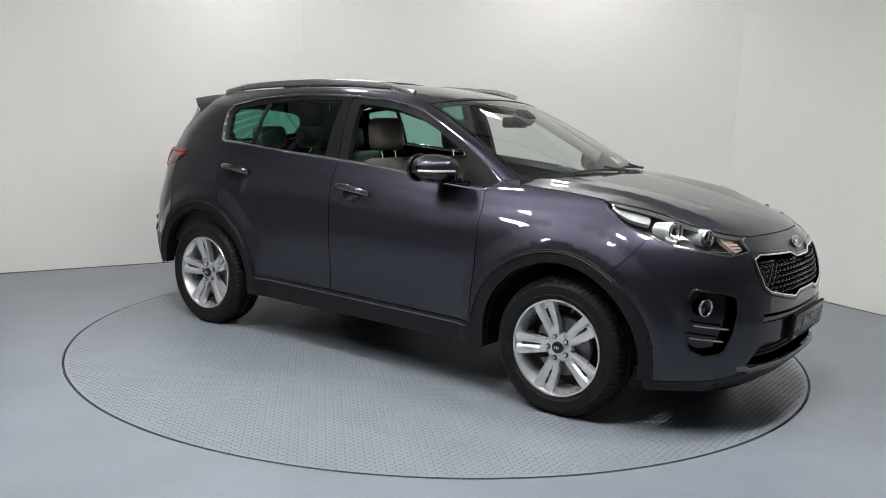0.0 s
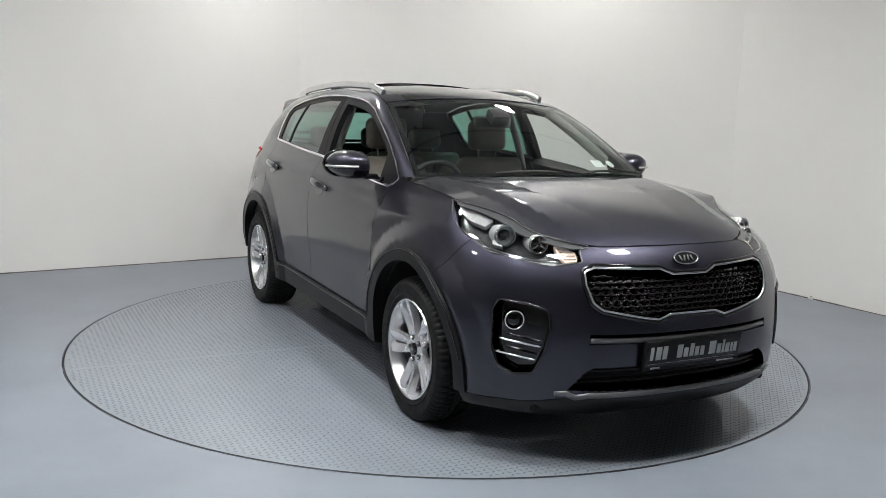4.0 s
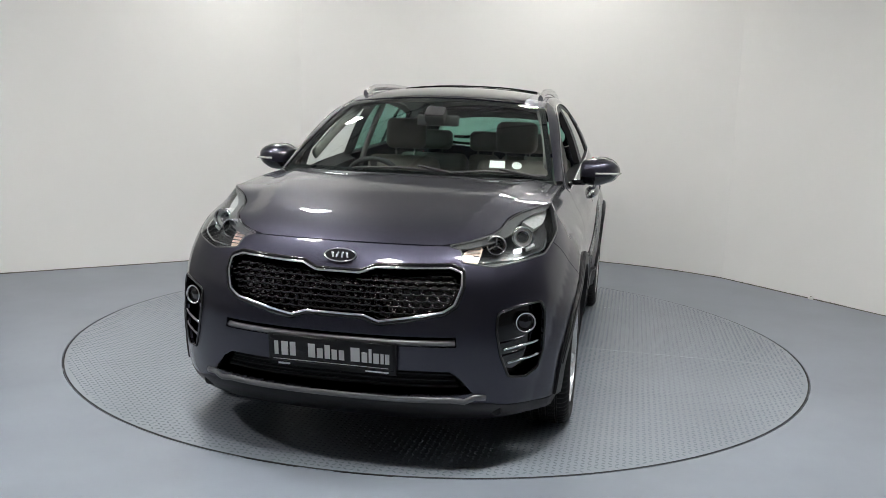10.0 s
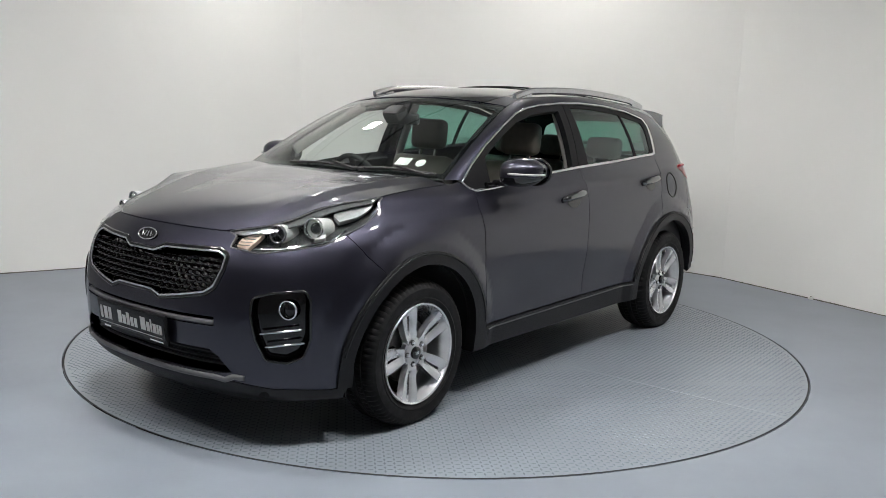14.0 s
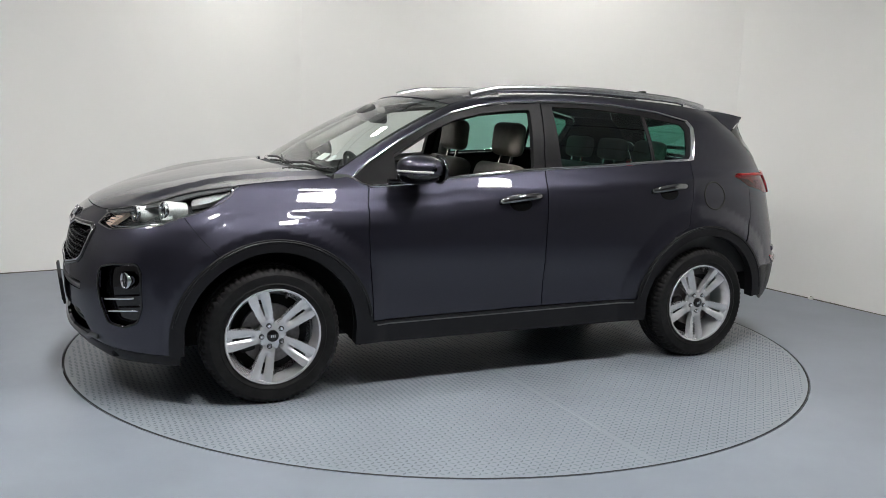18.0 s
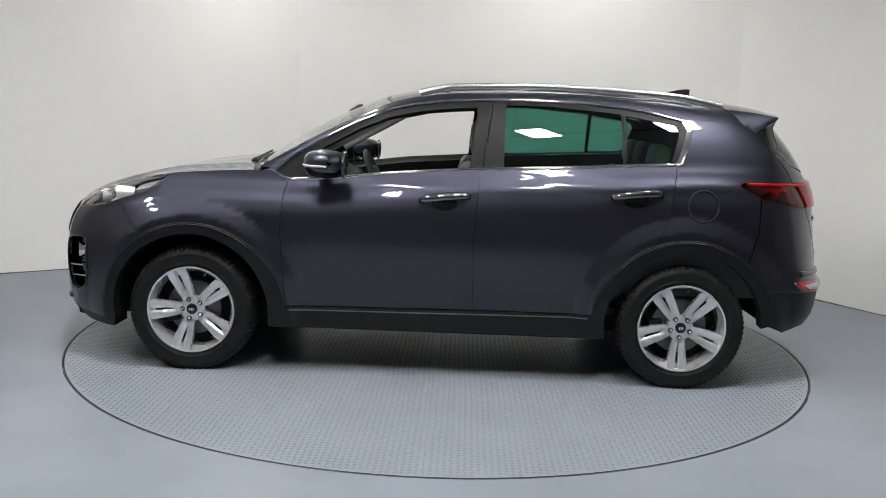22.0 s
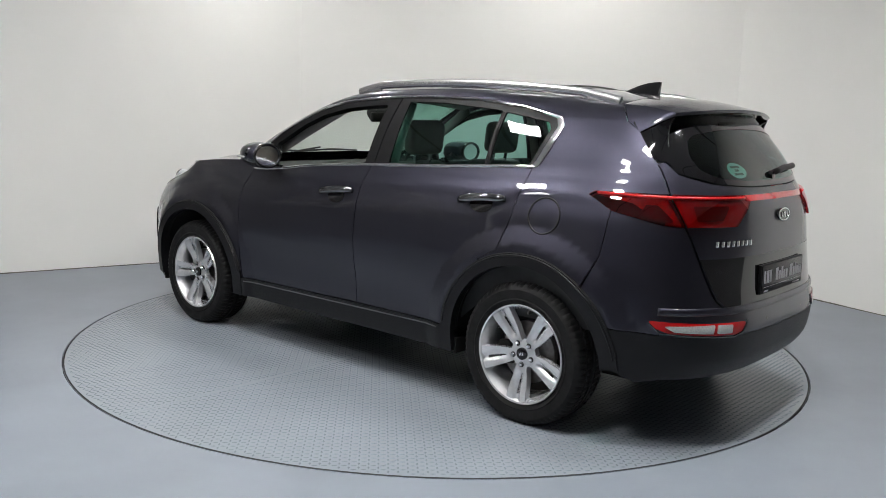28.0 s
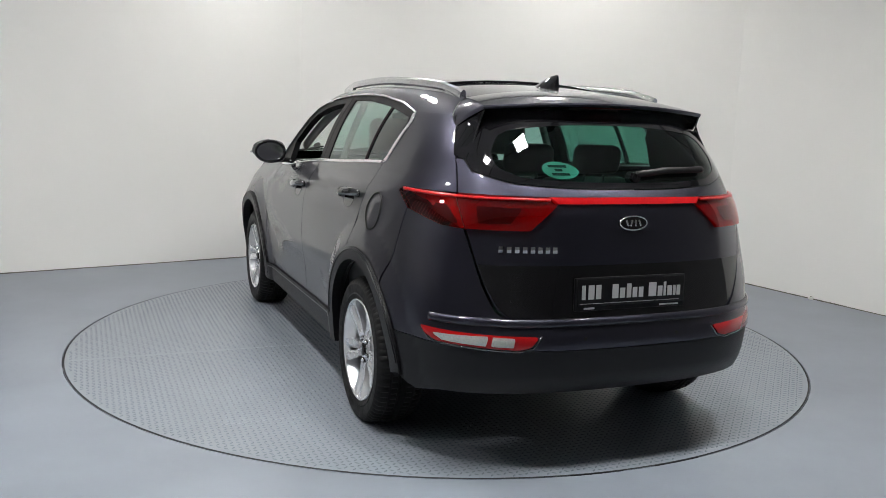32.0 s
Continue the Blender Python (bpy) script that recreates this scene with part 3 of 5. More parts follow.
# roof skin and glass
rf = [(.355 - .075 * (y / .6) ** 2, y) for y in np.linspace(.59, -.59, 13)]
re = [(-1.585, y) for y in np.linspace(-.49, .49, 9)]
edge = [(x, float(roof_y(x)) - .003) for x in np.linspace(.2, -1.57, 20)]
GLASS_F = rounded([(.315, .47), (.315, -.47), (-.36, -.49), (-.36, .49)], .03)
GLASS_R = rounded([(-.38, .49), (-.38, -.49), (-1.05, -.47), (-1.05, .47)], .04)
panel("roof_panel", roof, [rf[0]] + rf[1:] + [(x, -y) for x, y in edge] + re + edge[::-1], PAINT, car, holes=[GLASS_F, GLASS_R])
panel("sunroof", roof, rounded([(-.46, .455), (-.46, -.455), (-1.10, -.445), (-1.10, .445)], .04), ROOFGLASS, car, lift=.013, depth=.010, label="black glass sunroof slid back over the roof")
panel("front_roof_glass", roof, rounded([(.312, .467), (.312, -.467), (-.357, -.487), (-.357, .487)], .03), ROOFGLASS, car, label="black front roof glass")
panel("rear_roof_glass", roof, rounded([(-.383, .487), (-.383, -.487), (-1.047, -.467), (-1.047, .467)], .04), ROOFGLASS, car, label="black fixed roof glass")
panel("windscreen", screen, [(-.985, .015), (.985, .015), (.985, .99), (-.985, .99)], SCREEN, car, gap=.08, depth=0.005, label="green-tinted windscreen")

# front bumper
HEAD = nose_line([("y", .468, .905), ("y", .478, .862), ("y", .60, .845), ("x", 1.84, .882), ("x", 1.765, .912), ("x", 1.63, .957), ("x", 1.472, 1.062)])
HEAD_TOP = nose_line([("x", float(x), float(edge_z(x)) - .0015) for x in np.linspace(1.50, 2.05, 12)])
top = nose_line([("y", y, .9172) for y in np.linspace(.02, .44, 8)])
seam = nose_line([("x", x + .004, z) for x, z in SEAM])
arch_f = nose_line([("x", x, z) for x, z in arch(HUB_X, .455, 56, 2, 10)])
skirt = nose_line([("x", 1.77, .27), ("y", .80, .272), ("y", .68, .284), ("y", .58, .305), ("y", .50, .316), ("y", .40, .318), ("y", .2, .316), ("y", .02, .315)])
left = top + HEAD[:5] + seam + arch_f + skirt
GRILLE = nose_line([("y", .0, .812), ("y", .09, .812), ("y", .15, .835), ("y", .44, .843), ("y", .487, .825), ("y", .492, .775), ("y", .470, .705), ("y", .43, .678), ("y", .18, .632), ("y", .12, .652), ("y", .0, .652)])
SLOT = nose_line([("y", .0, .575), ("y", .485, .580), ("y", .488, .540), ("y", .0, .535)])
INTAKE = nose_line([("y", 0, .440), ("y", .46, .440), ("y", .50, .415), ("y", .555, .345), ("y", .50, .338), ("y", 0, .330)])


def ring_of(left_half):
    h = [p for p in left_half if p[0] > 1e-4]
    return [left_half[0]] + h + [left_half[-1]] + [(-p[0], p[1]) for p in h[::-1]]


FOG = rounded(nose_line([("y", .632, .672), ("y", .70, .694), ("x", 1.952, .704), ("x", 1.936, .66), ("x", 1.935, .50), ("x", 1.955, .425), ("y", .742, .398), ("y", .680, .410), ("y", .650, .50), ("y", .632, .60)]), .035, 5)
FOG_R = np.array(FOG) * [-1, 1]
panel("front_bumper", nose, both(left), PAINT, car, holes=[ring_of(GRILLE), ring_of(SLOT), ring_of(INTAKE), FOG, FOG_R[::-1]], gap=.025)
panel("lower_lip", nose, both(nose_line([("y", .02, .311), ("y", .40, .314), ("y", .50, .312), ("y", .58, .301), ("y", .68, .280), ("y", .80, .268), ("x", 1.77, .266), ("x", 1.78, .215), ("y", .80, .22), ("y", .5, .205), ("y", .03, .20)])), CLAD, car, label="matt black lower lip")

# rear end
rb = tail_line([("y", .03, .628), ("y", .53, .632), ("y", .585, .68), ("y", .63, .78), ("y", .66, .90), ("y", .68, .995), ("x", -1.93, 1.004), ("x", -1.728, 1.050), ("x", -1.716, .86), ("x", -1.635, .67)]) + tail_line([("x", x, z) for x, z in arch(-HUB_X, .455, 130, 150, 5)]) + tail_line([("x", -1.80, .548), ("y", .84, .546), ("y", .5, .532), ("y", .03, .527)])
panel("rear_bumper", tail, both(rb), PAINT, car)
rc = tail_line([("y", .03, .523), ("y", .5, .528), ("y", .84, .542), ("x", -1.80, .544)]) + tail_line([("x", x, z) for x, z in arch(-HUB_X, .455, 151, 176, 6)]) + tail_line([("x", -1.80, .36), ("x", -1.90, .318), ("y", .75, .338), ("y", .5, .340), ("y", .03, .332)])
panel("rear_lower_bumper", tail, both(rc), CLAD, car, label="matt black lower bumper")
hatch = [("x", x - .005, z) for x, z in HATCH]
gate = tail_line([("y", .03, .64), ("y", .52, .642), ("y", .577, .688), ("y", .622, .782), ("y", .652, .90), ("y", .672, .998)] + hatch[:3] + [("x", -1.848, 1.262), ("x", -1.88, 1.262), ("y", .62, 1.215), ("y", .48, 1.175), ("y", .25, 1.16), ("y", .03, 1.157)])
panel("tailgate", tail, both(gate), PAINT, car)
rg = tail_line([("y", .03, 1.161), ("y", .25, 1.164), ("y", .48, 1.179), ("y", .62, 1.220), ("x", -1.884, 1.267), ("x", -1.85, 1.267)] + hatch[3:] + [("y", .45, 1.462), ("y", .03, 1.475)])
rg_round = rounded(both(rg), .05, 5)


def rear_pane(p):
    """The rear window, which stands more upright in its middle than the shell at its sides."""
    q = tail(p)
    w = np.clip(1 - (q[:, 1] / .60) ** 2, 0, 1) ** .6
    q[:, 0] -= .105 * np.clip((q[:, 2] - 1.165) / .28, 0, 1.1) * w
    return q


REAR_GLASS = panel("rear_window", rear_pane, rg_round, TINT, car, depth=.004, label="green-tinted rear window")


# ---- cladding, liners and the dark inside of the shell ----
PILLAR = material("satin_black_trim", (0.008, 0.008, 0.009), 0.45, vary=0.1, scale=20, spec=0.22)
HOUSING = material("lamp_housing", (0.07, 0.07, 0.073), 0.25, 0.3, vary=0.3, scale=40)
FLUTED = material("fluted_reflector", (0.85, 0.86, 0.87), 0.3, 0.45, vary=0.25, scale=150, grain=0.9, grain_scale=240)
MESH_BLACK = material("grille_black", (0.006, 0.006, 0.0065), 0.12, spec=0.5)
BEZEL = material("grey_lamp_bezel", (0.10, 0.10, 0.103), 0.35, 0.3, vary=0.2, scale=50)
PALE = material("pale_reflector", (0.50, 0.50, 0.51), 0.3, 0.3, vary=0.15, scale=60)
PROJECTOR = material("projector_glass", (0.03, 0.032, 0.036), 0.05, coat=1.0)
REFLECTOR = material("bright_reflector", (0.82, 0.83, 0.85), 0.12, 1.0)
AMBER = material("amber_reflector", (0.80, 0.60, 0.50), 0.3, 0.3, vary=0.2, scale=120)
RED_IN = material("red_reflector", (0.55, 0.010, 0.012), 0.3, 0.2, vary=0.3, scale=60)
RED_DEEP = material("deep_red_lens", (0.26, 0.005, 0.007), 0.2)
RED_DARK = material("dark_red_lens", (0.05, 0.002, 0.003), 0.2)
RED_LENS = glass("red_lens", (0.70, 0.025, 0.03))
RED_BAR = material("red_light_bar", (0.42, 0.006, 0.009), 0.12, coat=1.0)
WHITE_LENS = material("white_reversing_lens", (0.44, 0.44, 0.43), 0.18, coat=1.0, vary=0.2, scale=160)
PLATE_BLACK = material("plate_black", (0.009, 0.009, 0.010), 0.25, coat=0.1, spec=0.3)
PLATE_INK = material("plate_grey_print", (0.50, 0.50, 0.50), 0.5)
WHITE = material("white_print", (0.8, 0.8, 0.8), 0.5)
LEATHER = material("brown_grey_leather", (0.165, 0.150, 0.130), 0.45, vary=0.15, scale=14, grain=0.25, grain_scale=500)
LEATHER_PALE = material("stone_grey_leather", (0.25, 0.235, 0.21), 0.5, vary=0.1, scale=14, grain=0.2, grain_scale=500)
TRIM_IN = material("black_cabin_plastic", (0.028, 0.028, 0.029), 0.55, vary=0.2, scale=18, grain=0.2, grain_scale=700)
CLOTH_IN = material("stone_headlining", (0.34, 0.33, 0.31), 0.9, vary=0.05, scale=20, grain=0.2, grain_scale=800)


def arch_ring(hx, front, back, r_in, foot_front, foot_back, top=.482):
    """The outline of a wheel arch's cladding; front and back are its widths ahead of and behind the hub."""
    outer = []
    for i in range(33):
        t = radians(3 + 174 * i / 32)
        c = math.cos(t)
        outer.append((hx + (front if c > 0 else back) * c, HUB_Z + top * math.sin(t)))
    inner = [(hx + r_in * math.cos(radians(a)), HUB_Z + r_in * math.sin(radians(a))) for a in np.linspace(176, 4, 33)]
    return [foot_front[0]] + outer + [foot_back[0], foot_back[1]] + inner + [foot_front[1]]


for side, hand in SIDES:
    panel("front_arch_trim", flank, arch_ring(HUB_X, .488, .515, .425, ((1.822, .275), (1.755, .268)), ((.822, .262), (.912, .262))), CLAD, car, lift=.013, depth=.06, side=side, gap=.025, label="matt black wheel-arch trim")
    panel("rear_arch_trim", flank, arch_ring(-HUB_X, .495, .505, .425, ((-.842, .264), (-.915, .264)), ((-1.838, .372), (-1.762, .352))), CLAD, car, lift=.013, depth=.06, side=side, gap=.025, label="matt black wheel-arch trim")
    for hx, fw, bw in ((HUB_X, .488, .515), (-HUB_X, .495, .505)):
        lip_line = [(hx + (fw if math.cos(a) > 0 else bw) * math.cos(a), HUB_Z + .482 * math.sin(a)) for a in np.radians(np.linspace(10, 170, 33))]
        bead("arch_seam", flank, lip_line, .0035, GAP, car, lift=.004, side=side, closed=False, n=6)
        bead("arch_lip", flank, [(x + (hx - x) * .022, z - .010) for x, z in lip_line], .0055, CLAD, car, lift=.012, side=side, closed=False, n=8)
    panel("sill_trim", flank, [(.83, .372), (.3, .380), (-.3, .387), (-.85, .388), (-.845, .264), (.825, .262)], CLAD, car, lift=.012, depth=.10, side=side, label="matt black sill trim")
    # the highlight along the sill's top, drawn as a thin dull silver strip
    panel("sill_strip", flank, [(.80, .360), (-.82, .378), (-.82, .372), (.80, .354)], DULL, car, lift=.016, depth=.006, side=side)
    # dark shell behind the panels
    inner = [(.80, .33), (-.80, .33)] + arch(-HUB_X, .42, 4, 150, 14) + [(-1.80, .40), (-1.95, .45), (-1.95, 1.02), (-1.80, 1.10), (-1.35, 1.17), (.0, 1.10), (.75, 1.03), (1.35, 1.02), (1.75, .88), (1.90, .80), (1.90, .45)] + arch(HUB_X, .42, 25, 176, 14)
    panel("inner_panel", flank, inner, DARK, car, lift=-.03, depth=0, side=side, gap=.06)
    for hx in (HUB_X, -HUB_X):
        v = []
        for y in (.50, .86):
            for a in np.linspace(-8, 188 if hx > 0 else 174, 25):
                v.append((hx + .435 * math.cos(radians(a)), y * side, HUB_Z + .435 * math.sin(radians(a))))
        fs = grid_faces(2, 25)
        k0 = len(v)
        v.append((hx, .50 * side, HUB_Z))
        fs += [(k0, i, i + 1) for i in range(24)]
        build("wheel_arch_liner", v, fs, DARK, car)
    # mud flaps
    solid("mud_flap", box(.875, .885, side * .70 if side > 0 else -.87, .87 if side > 0 else -.70, .25, .33), DARK, car)
    solid("mud_flap", box(-.925, -.915, side * .70 if side > 0 else -.87, .87 if side > 0 else -.70, .25, .33), DARK, car)
    solid("mud_flap", box(1.768, 1.776, side * .68 if side > 0 else -.85, .85 if side > 0 else -.68, .22, .28), DARK, car)

solid("underbody", box(-1.72, 1.95, -.52, .52, .215, .40, .02), DARK, car)
solid("floor_pan", box(-.86, .86, -.83, .83, .24, .36, .02), DARK, car)
solid("engine_block", box(1.0, 2.02, -.50, .50, .40, .84, .04), DARK, car)
solid("boot_pan", box(-2.05, -1.0, -.50, .50, .36, .62, .03), DARK, car)
solid("rear_beam", box(-2.06, -1.80, -.62, .62, .37, .50, .03), DARK, car)
solid("front_undertray", box(1.85, 2.06, -.66, .66, .23, .36, .02), DARK, car)
solid("exhaust_box", moved(lathe([(0, -.25), (.075, -.25), (.085, -.23), (.085, .23), (.075, .25), (0, .25)], 20), pose(-1.78, -.25, .28)), STEEL, car)
panel("front_backing", nose, both(nose_line([("y", .01, .87), ("y", .40, .86), ("y", .46, .80), ("x", 1.80, .80), ("x", 1.80, .26), ("y", .6, .24), ("y", .01, .24)])), DARK, car, lift=-.085, depth=0, gap=.06)

# ---- side windows ----
DLO_LOW = [(.905, 1.106), (.86, 1.075)] + belt_part(.80, -1.26, 24) + [(-1.30, 1.214), (-1.335, 1.30), (-1.363, 1.40), (-1.336, 1.443)]
WIN_F = rounded([(.665, 1.080), (.665, 1.225), (.45, 1.345), (.30, 1.410), (.12, 1.453), (-.05, 1.472), (-.192, 1.482), (-.158, 1.160)], .012, 3)
WIN_R = rounded([(-.340, 1.168), (-.345, 1.502), (-.6, 1.501), (-.981, 1.472), (-.985, 1.204)], .012, 3)
WIN_Q = rounded([(-1.008, 1.206), (-1.006, 1.466), (-1.275, 1.425, .03), (-1.298, 1.39), (-1.252, 1.232, .02), (-1.222, 1.218)], .012, 3)
LOOP = rounded(DLO_LOW + TOPS[::-1][1:-1], .0)
for side, hand in SIDES:
    door_f = [o for o in car.children if o.name.startswith("front_door")][0 if side > 0 else 1]
    door_r = [o for o in car.children if o.name.startswith("rear_door")][0 if side > 0 else 1]
    fr = [(.895, 1.108), (.85, 1.082)] + belt_part(.80, -.225, 14, .004) + [(-.272, 1.522)] + [(x, z - .004) for x, z in TOPS[:8][::-1]][1:]
    panel("window_frame", flank, fr, PILLAR, door_f, holes=[WIN_F], lift=-.006, depth=.035, side=side, gap=.02, label="black window frame")
    bk = belt_part(-.231, -1.26, 14, .004) + [(-1.296, 1.218), (-1.330, 1.30), (-1.357, 1.40), (-1.334, 1.438)] + [(x, z - .004) for x, z in TOPS[7:][::-1]][1:-1] + [(-.280, 1.522)]
    panel("window_frame", flank, bk, PILLAR, door_r, holes=[WIN_R, WIN_Q], lift=-.006, depth=.012, side=side, gap=.02, label="black window frame")
    panel("window_glass", flank, WIN_R, TINT, door_r, lift=-.010, depth=.004, side=side, gap=.06, label="green-tinted door glass")
    panel("quarter_glass", flank, WIN_Q, TINT, door_r, lift=-.010, depth=.004, side=side, gap=.06, label="green-tinted quarter glass")
    bead("glass_divider", flank, [(-1.000, 1.204), (-.993, 1.462)], .007, PILLAR, door_r, lift=-.006, side=side, closed=False, flat=.5)
    bead("window_trim", flank, LOOP, .0058, CHROME, car, lift=.002, side=side, flat=.5, label="chrome window surround")
    panel("trim_corner", flank, [(-1.262, 1.216), (-1.30, 1.216), (-1.335, 1.30), (-1.362, 1.40), (-1.338, 1.442), (-1.315, 1.436), (-1.338, 1.398), (-1.282, 1.236)], CHROME, car, lift=.004, depth=.01, side=side, gap=.02)
    bead("belt_trim", flank, belt_part(.80, -1.27, 30, .003), .0075, CHROME, car, lift=.003, side=side, closed=False, flat=.5)
    for door, x0, z0, x1, z1 in ((door_f, .105, .978, -.165, 1.008), (door_r, -.915, 1.028, -1.19, 1.056)):
        t = np.linspace(0, 1, 15)
        p = np.stack([x0 + (x1 - x0) * t, z0 + (z1 - z0) * t], 1)
        nn = normals_of(flank, p)
        q = flank(p) + nn * (.010 + .030 * np.sin(math.pi * t) ** .6)[:, None]
        v, f = tube(q, .021 - .009 * np.abs(2 * t - 1) ** 4, 10, False, nn, .62)
        v = np.array(v) * [1, side, 1]
        h = build("door_handle", v, f if side > 0 else [k[::-1] for k in f], SMOKED, door, "smoked chrome door handle")
        xm, zm = (x0 + x1) / 2, (z0 + z1) / 2 - .020
        cup = [(xm + .068 * math.cos(a), zm - .004 + .040 * math.sin(a)) for a in np.linspace(0, 2 * math.pi, 24, endpoint=False)]
        panel("handle_cup", flank, cup, GLOSS, door, lift=.0015, depth=.003, side=side, gap=.02)
        build("handle_grip", np.array(tube(q - nn * .004 - [0, 0, .007], .011, 8, False, nn, .7)[0]) * [1, side, 1], tube(q, .01, 8, False, nn)[1], GLOSS, door)
    # mirror
    mir = new("door_mirror")
    mir.parent = car
    c = np.array((.592, .945, 1.158))
    vs = []
    NU, NV = 28, 17
    for i in range(NU):
        a = 2 * math.pi * i / NU
        for j in range(NV):
            b = math.pi * (j / (NV - 1) - .5)
            ex = .75
            eb = .42 if b < 0 else .80
            cx = math.copysign(abs(math.cos(b)) ** eb * abs(math.cos(a)) ** ex, math.cos(a))
            cz = math.copysign(abs(math.cos(b)) ** eb * abs(math.sin(a)) ** ex, math.sin(a))
            cyy = math.copysign(abs(math.sin(b)) ** ex, math.sin(b))
            x = cx * (.125 if cx > 0 else .10)
            taper = 1 - .30 * max(cyy, 0)
            z = cz * .076 * taper + .006 * cyy
            if x < -.085:
                x = -.085
            vs.append((x - .035 * max(cyy, 0) * (1 if cx > 0 else .2), cyy * (.101 if cyy > 0 else .108), z))
    vs = (np.array(vs) + c) * [1, side, 1]
    faces = grid_faces(NU, NV, True)
    if side < 0:
        faces = [f[::-1] for f in faces]
    cz = np.array([vs[list(f)].mean(0) for f in faces])
    upper = [f for f, m in zip(faces, cz) if m[2] > 1.138]
    lower = [f for f, m in zip(faces, cz) if m[2] <= 1.138]
    build("mirror_shell", vs, upper, PAINT, mir)
    build("mirror_base", vs, lower, GLOSS, mir, "gloss black lower half")
    line = np.array([(.580, 1.054, 1.150), (.654, 1.041, 1.151), (.690, 1.008, 1.152), (.712, .964, 1.152), (.720, .924, 1.152)]) * [1, side, 1]
    fine = dense(line, .01, False)
    build("side_repeater", *tube(fine, .0062, 8, False), WHITE_LENS, mir, "clear indicator strip")
    gv = [(.502, side * (.945 + .088 * math.cos(a) * (1)), 1.158 + .060 * math.sin(a)) for a in np.linspace(0, 2 * math.pi, 28, endpoint=False)]
    edge_ring = [(.500, side * (.945 + .094 * math.cos(a)), 1.158 + .066 * math.sin(a)) for a in np.linspace(0, 2 * math.pi, 28, endpoint=False)]
    build("mirror_rim", *tube(edge_ring, .009, 8, True, (1, 0, 0)), GLOSS, mir, "gloss black rim round the mirror glass")
    build("mirror_glass", gv, [tuple(range(28))], REFLECTOR, mir, smooth=False)
    solid("mirror_arm", merge(box(.60, .67, min(side * .79, side * .875), max(side * .79, side * .875), 1.082, 1.112, .01), box(.56, .72, min(side * .775, side * .805), max(side * .775, side * .805), 1.075, 1.10, .008)), GLOSS, mir)

# fuel flap, on the left
ring = [(-1.41 + .082 * math.cos(a), .998 + .082 * math.sin(a)) for a in np.linspace(0, 2 * math.pi, 40, endpoint=False)]
quarters = [o for o in car.children if o.name.startswith("rear_quarter")]
bead("fuel_flap_gap", flank, ring, .0044, GAP, quarters[0], lift=.0014, n=6)

